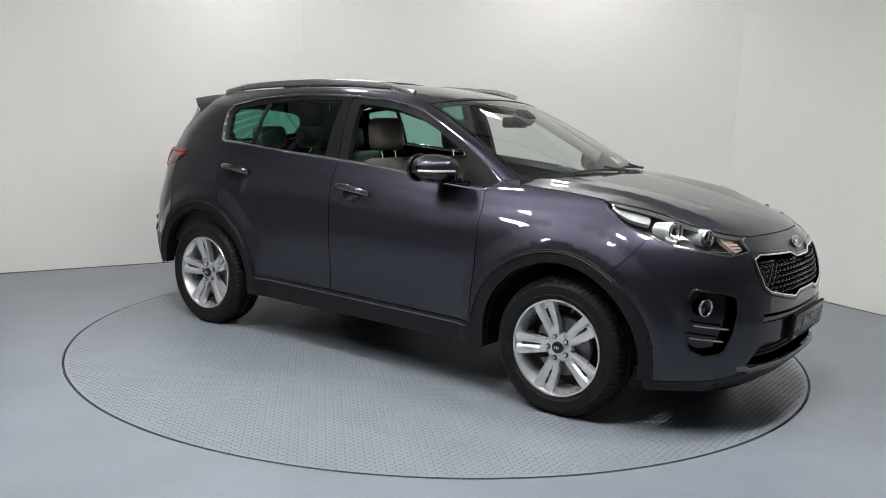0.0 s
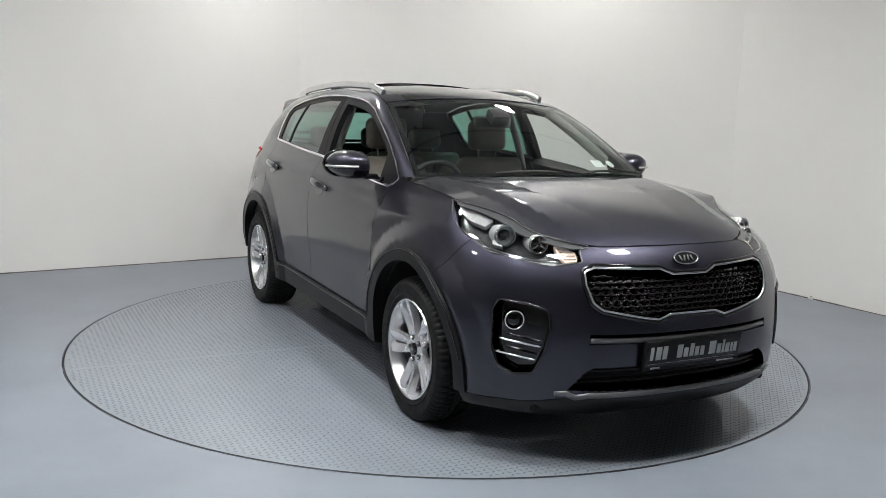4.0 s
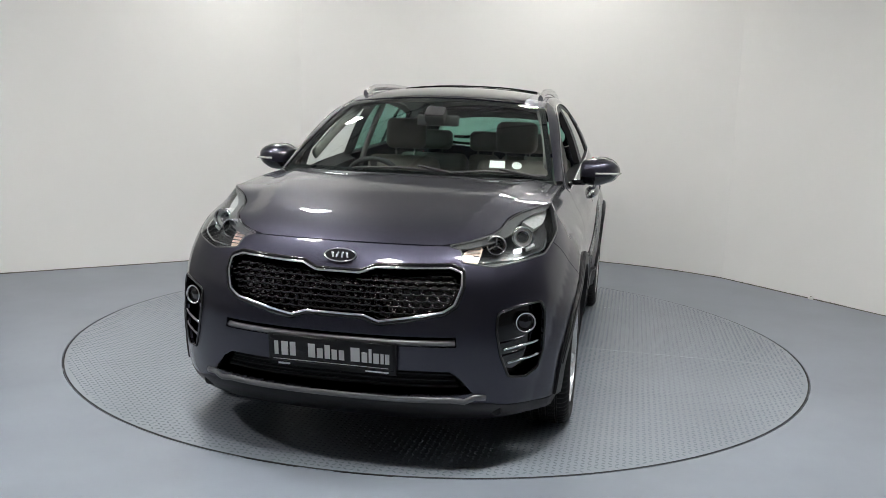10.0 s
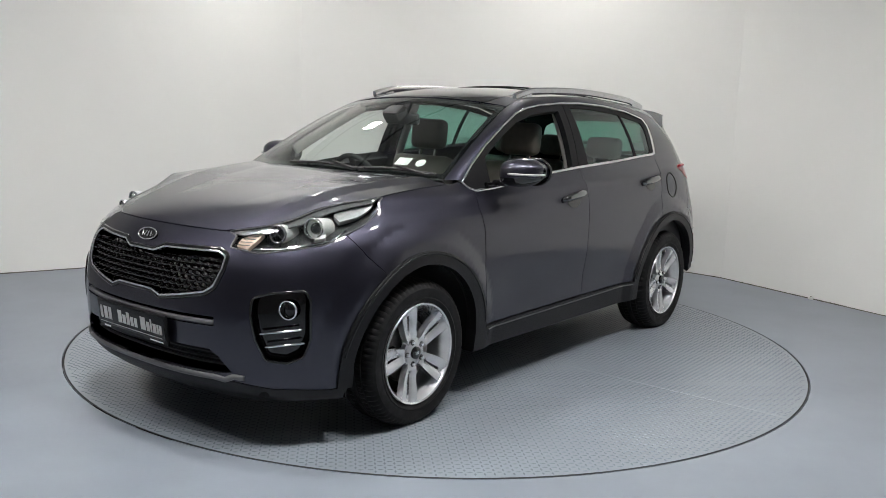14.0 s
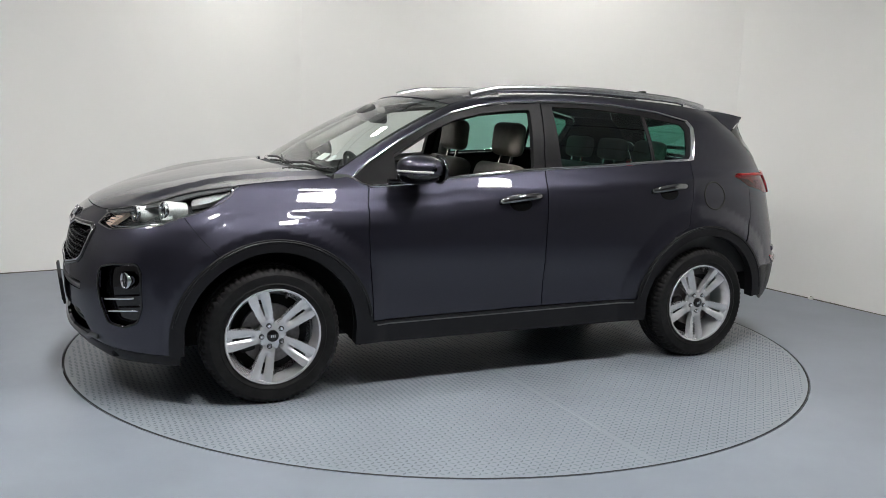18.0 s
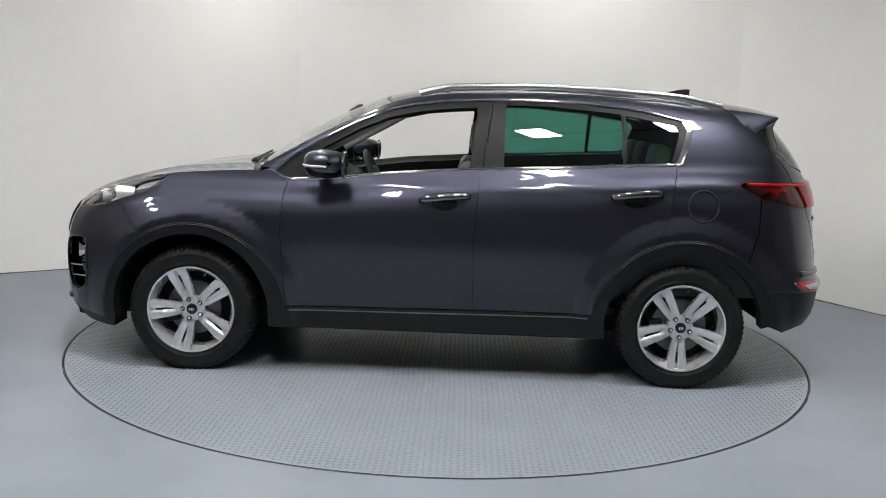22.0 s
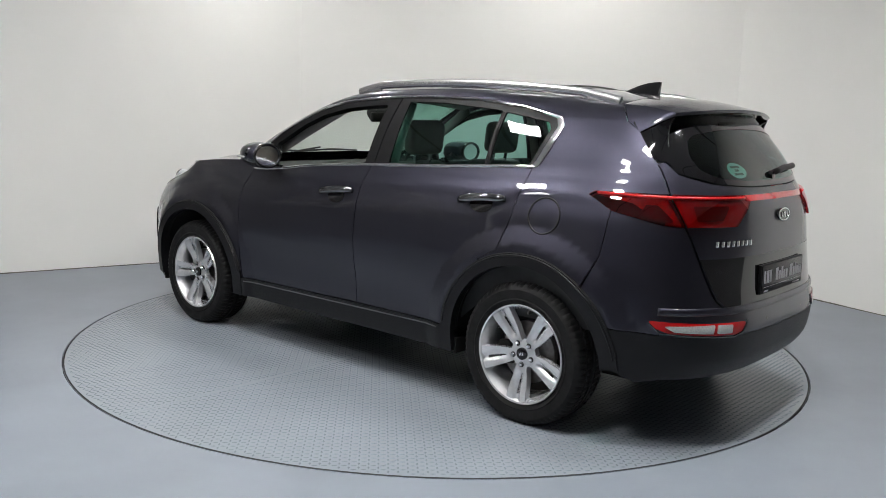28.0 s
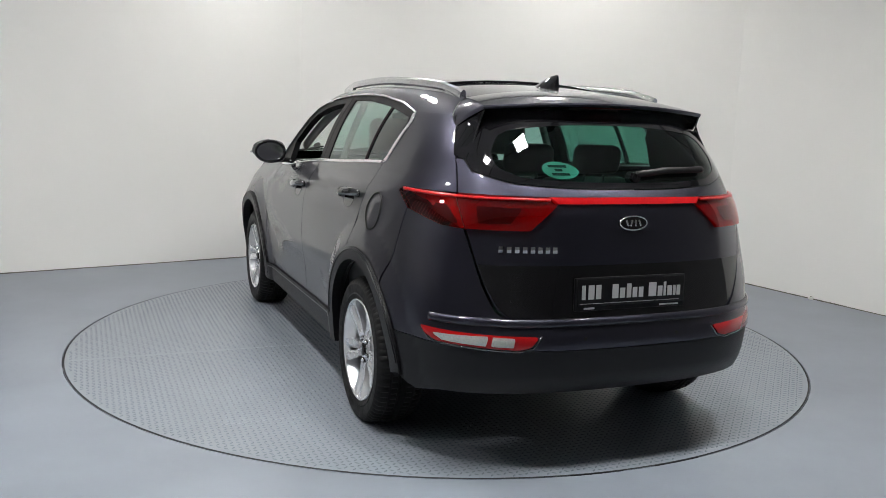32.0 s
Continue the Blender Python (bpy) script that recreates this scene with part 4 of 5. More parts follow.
# ---- lights at the front ----
for side, hand in SIDES:
    lamp = new("headlamp")
    lamp.parent = car
    out_head = rounded(HEAD + HEAD_TOP, .012, 3)
    panel("lamp_housing", nose, out_head, HOUSING, lamp, lift=-.064, depth=-.056, side=side, gap=.03, label="dark grey lamp housing")
    wedge = rounded(nose_line([("x", 1.70, .985), ("x", 1.62, 1.000), ("x", 1.515, 1.052), ("x", 1.60, 1.036), ("x", 1.69, 1.012)]), .008, 3)
    panel("side_reflector", nose, wedge, PALE, lamp, lift=-.026, depth=.02, side=side, gap=.03, label="bright side reflector")
    for bowl in ([("y", .722, .962), ("y", .718, .918), ("x", 1.80, .930), ("x", 1.775, .968)],):
        panel("pod_bowl", nose, rounded(nose_line(bowl), .008, 3), FLUTED, lamp, lift=-.034, depth=.02, side=side, gap=.02, label="bright fluted bowl beside the lamp pod")
    low = nose_line([("x", float(x), float(edge_z(x)) - .013) for x in np.linspace(1.53, 2.03, 12)])
    panel("lamp_bezel", nose, rounded(list(HEAD_TOP) + low[::-1], .004, 2), BEZEL, lamp, lift=-.008, depth=.006, side=side, gap=.03, label="grey upper bezel")
    panel("lens_cover", nose, out_head, CLEAR, lamp, lift=.002, depth=.006, side=side, gap=.03, label="clear lens cover")
    bead("lens_edge", nose, out_head, .0030, BEZEL, lamp, lift=.0, side=side, n=6)
    for y, z, r, kind in ((.690, .938, .046, 0), (.596, .914, .040, 1)):
        a = nose(np.array([nose_at("y", y, z)]))[0]
        at = Vector((a[0] - .060, a[1] - .010, a[2]))
        m = look(at, at + Vector((1, .22, .05)))  # local -z faces out
        shape = (("pod_barrel", [(r * .86, .085), (r * .93, .05), (r * .98, .012), (r * .97, -.012)], FLUTED), ("pod_ring", [(r * .97, -.010), (r * 1.03, -.016), (r * 1.03, -.024), (r * .95, -.029), (r * .86, -.026), (r * .84, -.010)], REFLECTOR),
                 ("pod_face", [(r * .85, -.012), (r * .70, .004), (r * .60, .006), (r * .58, .002)], HOUSING if kind else FLUTED), ("projector_lens", [(.0005, -.022), (r * .3, -.020), (r * .50, -.012), (r * .60, .006)], PROJECTOR))
        for nm, prof, mt in shape:
            bv, bf = lathe(prof, 32, "z")
            vv = [m @ Vector(p) for p in bv]
            build(nm, [(p.x, p.y * side, p.z) for p in vv], bf, mt, lamp)
        if kind:
            for ang in (90, 210, 330):
                bar_ = moved(box(.004, r * .85, -.0025, .0025, -.026, -.022), pose(0, 0, 0, 0, 0, ang))
                vv = [m @ Vector(p) for p in bar_[0]]
                build("pod_spoke", [(p.x, p.y * side, p.z) for p in vv], bar_[1], REFLECTOR, lamp, smooth=False)
    am = rounded(nose_line([("y", .478, .908), ("y", .486, .878), ("y", .540, .868), ("y", .548, .918), ("y", .535, .940), ("y", .508, .926)]), .006, 3)
    panel("indicator", nose, am, AMBER, lamp, lift=-.022, depth=.02, side=side, gap=.02, label="pale amber indicator reflector")
    for k in range(4):
        z = .882 + .012 * k
        bead("indicator_rib", nose, nose_line([("y", .490, z), ("y", .540, z)]), .0025, REFLECTOR, lamp, lift=-.018, side=side, closed=False, n=6)
    bead("light_guide", nose, nose_line([("y", .56, .868), ("y", .66, .872), ("x", 1.80, .905), ("x", 1.72, .945)]), .005, REFLECTOR, lamp, lift=-.02, side=side, closed=False, n=6)

    fog = new("fog_lamp")
    fog.parent = car
    panel("fog_housing", nose, FOG, GLOSS, fog, lift=-.042, depth=-.042, side=side, gap=.03, label="gloss black fog lamp housing")
    bead("fog_frame", nose, FOG, .006, GLOSS, fog, lift=.002, side=side)
    a = nose(np.array([nose_at("y", .742, .620)]))[0]
    at = Vector((a[0] - .022, a[1] - .01, a[2]))
    m = look(at, at + Vector((1, .35, 0)))
    for nm, prof, mt in (("fog_ring", [(.041, .03), (.043, .0), (.041, -.010), (.037, -.010), (.035, .0), (.034, .02)], CHROME), ("fog_lens", [(.0005, -.004), (.02, -.002), (.034, .006)], GLOSS)):
        r_ = lathe(prof, 32, "z")
        build(nm, [(p.x, p.y * side, p.z) for p in (m @ Vector(q) for q in r_[0])], r_[1], mt, fog)
    for z, y0 in ((.535, .662), (.478, .678)):
        bead("fog_slat", nose, nose_line([("y", y0, z - .012), ("y", y0 + .05, z - .004), ("y", y0 + .11, z + .004), ("x", 1.968, z + .008)]), .0055, CHROME, fog, lift=-.003, side=side, closed=False)

# ---- grille, intakes, plates and badges ----
grille = new("grille")
grille.parent = car
GR = rounded(ring_of(GRILLE), .014, 3)
panel("grille_back", nose, GR, GLOSS, grille, lift=-.045, depth=-.043, gap=.03)
bead("grille_frame", nose, GR, .0055, CHROME, grille, lift=.003, label="chrome grille frame")
big = np.array(GR)
ctr = np.array([0, .74])
bead("grille_surround", nose, ctr + (big - ctr) * [1.022, 1.10], .009, GLOSS, grille, lift=.0, label="gloss black surround")
mesh = ([], [])
cells = []
for r in range(9):
    for q in range(-13, 14):
        y, z = (q + (.5 if r % 2 else 0)) * .0430, .628 + r * .0250
        cells.append((y, z))
cp = np.array([(math.copysign(nose_at("y", abs(y), z)[0], y), z) for y, z in cells])
keep = inside(cp, GR) & far_from(cp, GR, .012)
for c, z in cp[keep]:
    a = np.linspace(0, 2 * math.pi, 12, endpoint=False)
    p = np.stack([c + .0215 * np.cos(a), z + .0145 * np.sin(a)], 1)
    nn = normals_of(nose, p)
    q = nose(p) + nn * (-.024 - .012 * np.sin(a))[:, None]
    mesh = merge(mesh, tube(q, .0042, 6, True, nn, .8))
gm = build("grille_mesh", *mesh, MESH_BLACK, grille, "gloss black honeycomb mesh")
SL = ring_of(SLOT)
panel("upper_intake", nose, SL, GLOSS, car, lift=-.04, depth=-.04, gap=.04, label="black slot in the bumper")
bead("intake_strip", nose, [(-p[0], p[1]) for p in nose_line([("y", .482, .553), ("y", .3, .550)])] + nose_line([("y", .001, .549), ("y", .3, .550), ("y", .482, .553)]), .013, DULL, car, lift=-.012, closed=False, label="dull silver strip")
IN = ring_of(INTAKE)
panel("lower_intake", nose, IN, DARK, car, lift=-.07, depth=-.07, gap=.04, label="black lower intake")
for z in (.365, .39, .415):
    w = .52 - (z - .345) * .55
    bead("intake_bar", nose, [(-nose_at("y", w, z)[0], z), (0.0, z), nose_at("y", w, z)], .006, CLAD, car, lift=-.04, closed=False)
lip = nose_line([("y", .01, .317), ("y", .30, .318), ("y", .47, .320), ("y", .52, .312), ("y", .56, .330), ("y", .60, .326)])
bead("skid_trim", nose, [(-p[0], p[1]) for p in lip[::-1]] + lip, .013, DULL, car, lift=.002, closed=False, flat=.8, label="dull silver skid trim")


def number_plate(parent, m, front):
    p = new("number_plate")
    p.parent = parent
    p.matrix_basis = m
    p["label"] = "black number plate with pale grey print"
    solid("plate_holder", box(-.002, .012, -.266, .266, -.070, .066, .004), PILLAR, p)
    solid("plate_face", box(.012, .016, -.258, .258, -.050, .060, .002), PLATE_BLACK, p)
    for a, b, w in ((-.238, -.221, 1), (-.208, -.180, 1), (-.172, -.148, 1), (-.095, -.066, 1), (-.058, -.034, 0), (-.026, -.004, 1), (.003, .025, 0), (.033, .055, 0), (.082, .119, 1), (.127, .150, 0), (.156, .168, 1), (.175, .198, 0), (.204, .217, 0), (.222, .240, 0)):
        solid("printed_bar", box(.0162, .0172, a, b, -.022, .036 if w else .020), PLATE_INK, p)
    solid("printed_line", box(.0162, .0172, -.245, .235, -.040, -.0385), PLATE_INK, p)
    solid("printed_bar", box(.0125, .0135, -.225, -.175, -.063, -.055), WHITE, p)
    solid("printed_bar", box(.0125, .0135, .14, .235, -.062, -.056), WHITE, p)


number_plate(car, pose(2.252, 0, .492, 0, 7, 0), True)


def badge(parent, m):
    b = new("badge")
    b.parent = parent
    b.matrix_basis = m
    oval = lambda a, c, x: [(x, a * math.cos(t), c * math.sin(t)) for t in np.linspace(0, 2 * math.pi, 36, endpoint=False)]
    build("badge_plate", oval(.064, .027, .004) + oval(.066, .029, -.006), [tuple(range(36))] + [(i, 36 + i, 36 + (i + 1) % 36, (i + 1) % 36) for i in range(36)], GLOSS, b, smooth=False)
    build("badge_ring", *tube(oval(.065, .028, .004), .0032, 8, True, (1, 0, 0)), CHROME, b)
    for k, a in enumerate((-.034, -.014, .006, .026)):
        solid("badge_bar", moved(box(.004, .008, -.004, .004, -.013, .013, .001), pose(0, a + .003, 0, (20, -18, 0, 22)[k], 0, 0)), CHROME, b)


badge(car, pose(2.170, 0, .871, 0, -32, 0))
badge(car, pose(-2.182, 0, 1.030, 0, -4, 180))
number_plate(car, pose(-2.192, 0, .748, 0, -2, 180), False)
for k in range(8):
    y = .350 + .030 * k
    q = tail(np.array([tail_at("y", y, .925)]))[0]
    solid("name_bar", moved(box(-.002, .004, -.0095, .0095, -.0125, .0125, .001), pose(q[0] - .002, y, .925, 0, 0, 180 - 14)), CHROME, car)

# ---- lights and trim at the rear ----
OUT_L = tail_line([("x", -1.606, 1.112), ("x", -1.632, 1.129), ("x", -1.80, 1.131), ("y", .684, 1.129), ("y", .676, .996), ("x", -1.93, 1.004), ("x", -1.728, 1.050)])
IN_L = tail_line([("y", .680, 1.129), ("y", .36, 1.126), ("y", .33, 1.100), ("y", .45, .998), ("y", .672, .996)])
gate_ob = [o for o in car.children if o.name.startswith("tailgate")][0]
for side, hand in SIDES:
    tl = new("tail_lamp")
    tl.parent = car
    for ol, nm in ((OUT_L, "outer"), (IN_L, "inner")):
        o2 = rounded(ol, .008, 3)
        if nm == "outer":
            panel("lamp_housing", tail, o2, RED_IN, tl, lift=-.035, depth=-.033, side=side, gap=.03)
            panel("lamp_lens", tail, o2, RED_LENS, tl, lift=.004, depth=.008, side=side, gap=.03, label="red outer lens")
            panel("lamp_block", tail, rounded(tail_line([("y", .725, 1.09), ("y", .70, 1.02), ("x", -1.93, 1.02), ("x", -1.84, 1.045), ("x", -1.86, 1.09)]), .008, 3), RED_DARK, tl, lift=-.015, depth=.015, side=side, gap=.03)
        else:
            panel("lamp_housing", tail, o2, RED_DEEP, tl, lift=.002, depth=.0, side=side, gap=.03)
            panel("lamp_lens", tail, o2, RED_LENS, tl, lift=.014, depth=.012, side=side, gap=.03, label="red inner lens")
            panel("lamp_block", tail, rounded(tail_line([("y", .63, 1.085), ("y", .47, 1.085), ("y", .52, 1.025), ("y", .63, 1.02)]), .008, 3), RED_DARK, tl, lift=.006, depth=.004, side=side, gap=.03)
    bead("lamp_edge", tail, tail_line([("y", .36, 1.116), ("y", .67, 1.116), ("x", -1.80, 1.118), ("x", -1.65, 1.120)]), .008, RED_IN, tl, lift=.008, side=side, closed=False, n=6)
    rf = new("rear_reflector")
    rf.parent = car
    panel("reflector_red", tail, rounded(tail_line([("x", -1.945, .603), ("y", .815, .575), ("y", .78, .552), ("y", .50, .535), ("y", .455, .547), ("y", .420, .585), ("y", .62, .592)]), .008, 3), RED_BAR, rf, lift=.006, depth=.012, side=side, gap=.03, label="red rear reflector")
    if side > 0:
        for ys in (((.795, .583), (.765, .560), (.625, .550), (.615, .586)), ((.600, .584), (.607, .550), (.525, .546), (.518, .580))):
            panel("reversing_lens", tail, rounded(tail_line([("y", y, z) for y, z in ys]), .006, 3), WHITE_LENS, rf, lift=.010, depth=.004, side=side, gap=.03, label="white reversing lens")
    bead("reflector_trim", tail, tail_line([("x", -1.945, .595), ("y", .80, .550), ("y", .50, .527), ("y", .448, .540), ("y", .41, .588)]), .0038, SMOKED, rf, lift=.003, side=side, closed=False)
panel("light_bar", tail, both(tail_line([("y", .004, 1.127), ("y", .365, 1.127), ("y", .345, 1.102), ("y", .004, 1.102)])), RED_BAR, gate_ob, lift=.008, depth=.008, gap=.03, label="red bar between the tail lamps")
# a gloss black sheet stands in for the shaded paint below the tailgate's crease
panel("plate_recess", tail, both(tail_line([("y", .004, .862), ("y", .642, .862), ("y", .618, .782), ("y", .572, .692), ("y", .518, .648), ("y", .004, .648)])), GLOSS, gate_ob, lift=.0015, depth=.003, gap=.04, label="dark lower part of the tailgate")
lip = tail_line([("y", .004, .634), ("y", .53, .636), ("y", .60, .640), ("y", .80, .642)])
bead("bumper_ledge", tail, [(-p[0], p[1]) for p in lip[::-1]] + lip, .017, PAINT, car, lift=.002, closed=False, flat=.5)
for y in (.22, -.22, .55, -.55):
    q = tail(np.array([tail_at("y", abs(y), .568)]))[0]
    solid("parking_sensor", moved(lathe([(.0005, .004), (.010, .003), (.011, -.004)], 16), pose(q[0] + .004, y, .568, 0, 0, 90)), CLAD, car)

# spoiler: its top runs on from the roof to a thin rear edge, its cheeks come down to the quarter panels
us = np.linspace(-1, 1, 31)
SP_X = -1.589


def spoiler_top(u, t):
    """A place on the spoiler's top: across -1..1, from the roof (0) to the rear edge (1)."""
    a = roof(np.array([[SP_X, float(roof_y(SP_X)) * u]]))[0]
    b = np.array((-1.955 + .086 * u * u, .545 * u, 1.508 - .026 * u * u))
    p = a + (b - a) * t
    p[2] += .014 * math.sin(math.pi * t) * (1 - .5 * u * u) - .004 * t * (1 - t)
    return p


vs, NP = [], 9
for u in us:
    e = spoiler_top(u, 1.0)
    vs += [tuple(spoiler_top(u, t)) for t in np.linspace(0, 1, 7)] + [(e[0] - .003, e[1], e[2] - .007), (e[0] + .006, e[1], e[2] - .016)]
flat_shade(build("spoiler", vs, grid_faces(len(us), NP), PAINT, car), 40)
vs = []
for u in us:
    e = spoiler_top(u, 1.0)
    vs += [(e[0] + .007, e[1], e[2] - .015), (-1.83, .545 * u, e[2] - .040), (-1.76, .54 * u, e[2] - .050), (-1.70, .53 * u, e[2] - .048)]
build("spoiler_underside", vs, grid_faces(len(us), 4), GLOSS, car, "gloss black underside")
solid("brake_light", box(-1.946, -1.93, -.12, .12, 1.484, 1.490, .002), RED_DARK, car)

# aerial fin
av = []
for i in range(15):
    t = i / 14
    h = .068 * (1 - (1 - t) ** 1.7)
    k = math.sin(math.pi * min(.93, .10 + t * .83)) ** .6
    bz = float(roof(np.array([[-1.30 - .20 * t, 0]]))[0][2])
    for w, zz in ((.034, 0), (.027, .3), (.012, .82), (.0, 1.0), (-.012, .82), (-.027, .3), (-.034, 0)):
        av.append((-1.30 - .195 * t - .012 * zz * t, w * k, bz - .002 + h * zz))
flat_shade(build("aerial_fin", av, grid_faces(15, 7) + [tuple(range(7)), tuple(range(98, 105))[::-1]], GLOSS, car), 50)

# the spoiler's cheeks, and the black corners below them
for side, hand in SIDES:
    b0 = np.array([SP_X, float(roof_y(SP_X)), float(roof_z(SP_X))])
    a0 = flank(np.array([[-1.659, 1.44]]))[0]
    m0 = (a0 + b0) / 2 + np.array([0, .012, .010])
    seam_line = [(1 - t) ** 2 * b0 + 2 * t * (1 - t) * m0 + t * t * a0 for t in np.linspace(0, 1, 7)]
    seam_line += [flank(np.array([[x, z]]))[0] for x, z in ((-1.676, 1.429), (-1.695, 1.416), (-1.712, 1.403), (-1.728, 1.391))]
    k = len(seam_line)
    top_line = [spoiler_top(1.0, t) for t in np.linspace(0, 1, k - 1) ** .8] + [spoiler_top(1.0, 1.0) + np.array((.006, 0, -.016))]
    v = []
    for i, (p, q) in enumerate(zip(seam_line, top_line)):
        for t in np.linspace(0, 1, 9):
            w = p + (q - p) * t + np.array((0, .006, .002)) * math.sin(math.pi * t) * i / k
            v.append(tuple(w * [1, side, 1]))
    f = grid_faces(k, 9)
    build("spoiler_cheek", v, f if side < 0 else [g[::-1] for g in f], PAINT, car)
    lining = [(x + .004, y - .008 * side, z - .008) for x, y, z in v]
    build("cheek_lining", lining, f if side > 0 else [g[::-1] for g in f], GLOSS, car)
    hatch_line = [flank(np.array([[x, z]]))[0] + np.array((-.004, 0, 0)) for x, z in ((-1.731, 1.387), (-1.757, 1.358), (-1.785, 1.328), (-1.806, 1.303), (-1.83, 1.275))]
    in_line = [np.array(p) for p in ((-1.858, .541, 1.458), (-1.842, .545, 1.425), (-1.846, .560, 1.385), (-1.860, .580, 1.34), (-1.872, .592, 1.285))]
    v = []
    for p, q in zip(hatch_line, in_line):
        for t in np.linspace(0, 1, 5):
            v.append(tuple((p + (q - p) * t + np.array((0, .004, 0)) * math.sin(math.pi * t)) * [1, side, 1]))
    f = grid_faces(5, 5)
    build("window_fin", v, f if side < 0 else [g[::-1] for g in f], GLOSS, car, "gloss black fin beside the rear window")
    build("fin_edge", *tube(dense(in_line, .012, False) * [1, side, 1], .003, 6, False, (0, 1, 0)), PILLAR, car)

# roof rails
for side, hand in SIDES:
    t = np.linspace(0, 1, 41)
    x = .135 - 1.70 * t
    y = .548 - .040 * t ** 2
    base = roof(np.stack([x, y], 1))[:, 2]
    lift = .024 * np.minimum(1, np.minimum(t / .10, (1 - t) / .12)) ** .75
    pts = np.stack([x, y * side, base + lift + .004], 1)
    rad = .011 + .004 * np.clip(1 - np.minimum(t, 1 - t) / .08, 0, 1)
    v, f = tube(pts, rad, 12, False, (0, 0, 1), 1.9)
    flat_shade(build("roof_rail", v, f, SATIN, car, "satin silver roof rail"), 50)
    for a, b in ((.0, .10), (.90, 1.0)):
        sel = (t >= a - 1e-6) & (t <= b + 1e-6)
        pp = pts[sel]
        low = pp.copy()
        low[:, 2] = base[sel] - .003
        k = len(pp)
        vv = [tuple(p + [0, s, 0]) for s in (.008, -.008) for p in pp] + [tuple(p + [0, s, 0]) for s in (.010, -.010) for p in low]
        fs = []
        for i in range(k - 1):
            fs += [(i, i + 1, 2 * k + i + 1, 2 * k + i), (k + i, 3 * k + i, 3 * k + i + 1, k + i + 1)]
        build("rail_foot", vv, fs, SATIN, car)

# wipers and cowl
rows = []
for y in np.linspace(-.74, .74, 31):
    xh = 1.165 - .165 * (abs(y) / .74) ** 2.2
    zh = float(hood(np.array([[xh, y]]))[0][2])
    u = y / .745
    s_ = screen(np.array([[u, .02]]))[0]
    rows += [(xh + .02, y, zh - .03), (xh - .012, y, zh - .022), ((xh + s_[0]) / 2, y, (zh + s_[2]) / 2 - .03), (s_[0], s_[1], s_[2] - .004)]
build("cowl", rows, grid_faces(31, 4), TRIM_IN, car, "black cowl under the windscreen")
for pts in ([(-.42, .030), (-.1, .048), (.25, .030), (.36, .022)], [(.30, .026), (.52, .052), (.80, .042), (.93, .034)]):
    bead("wiper_blade", screen, pts, .0065, TRIM_IN, car, lift=.014, closed=False, gap=.02)
for pts in ([(.38, -.015), (.05, .055)], [(.94, -.01), (.62, .06)]):
    bead("wiper_arm", screen, pts, .0065, TRIM_IN, car, lift=.028, closed=False, gap=.02)
panel("screen_band", screen, [(-.99, .0), (.99, .0), (.99, .998), (-.99, .998)], GLOSS, car, holes=[rounded([(-.958, .070), (-.5, .055), (0, .05), (.5, .055), (.958, .070), (.935, .92), (0, .945), (-.935, .92)], .03)], gap=.05, lift=-.006, depth=0, label="black border of the windscreen")
for u, v, w, h, mt in ((.60, .15, .055, .035, WHITE), (.74, .15, .036, .036, WHITE)):
    ol = [(u - w, v - h), (u + w, v - h), (u + w, v + h), (u - w, v + h)] if w > .04 else [(u + w * math.cos(a), v + h * math.sin(a)) for a in np.linspace(0, 2 * math.pi, 20, endpoint=False)]
    panel("windscreen_sticker", screen, ol, mt, car, lift=-.004, depth=0, gap=.03, label="white paper sticker in the windscreen")
bead("rear_wiper", rear_pane, [(-p[0], p[1]) for p in tail_line([("y", .06, 1.212), ("y", .2, 1.228), ("y", .42, 1.232)])], .015, PILLAR, car, lift=.020, closed=False, flat=.7)
solid("rear_wiper_pivot", moved(lathe([(.0005, .03), (.02, .028), (.026, -.02)], 20), pose(-2.07, -.06, 1.205, 0, 0, 90)), GLOSS, car)
TEAL = material("pale_teal_sticker", (0.30, 0.55, 0.52), 0.4)
c0, z0 = tail_at("y", .29, 1.236)
oval = [(c0 + .068 * math.cos(a), z0 + .034 * math.sin(a)) for a in np.linspace(0, 2 * math.pi, 30, endpoint=False)]
panel("window_sticker", rear_pane, oval, TEAL, REAR_GLASS, lift=-.006, depth=0, gap=.03, label="oval pale teal sticker")
for dz, w in ((.015, .036), (.0, .015), (-.016, .034)):
    panel("printed_bar", rear_pane, [(c0 - w, z0 + dz - .005), (c0 + w, z0 + dz - .005), (c0 + w, z0 + dz + .005), (c0 - w, z0 + dz + .005)], GAP, REAR_GLASS, lift=-.004, depth=0, gap=.03)
panel("rear_glass_band", rear_pane, rg_round, GLOSS, REAR_GLASS, holes=[rounded(both(tail_line([("y", .004, 1.185), ("y", .25, 1.188), ("y", .45, 1.202), ("y", .53, 1.235), ("y", .545, 1.29), ("y", .50, 1.36), ("y", .45, 1.385), ("y", .004, 1.415)])), .04, 4)], gap=.03, lift=.002, depth=0, label="black border of the rear window")

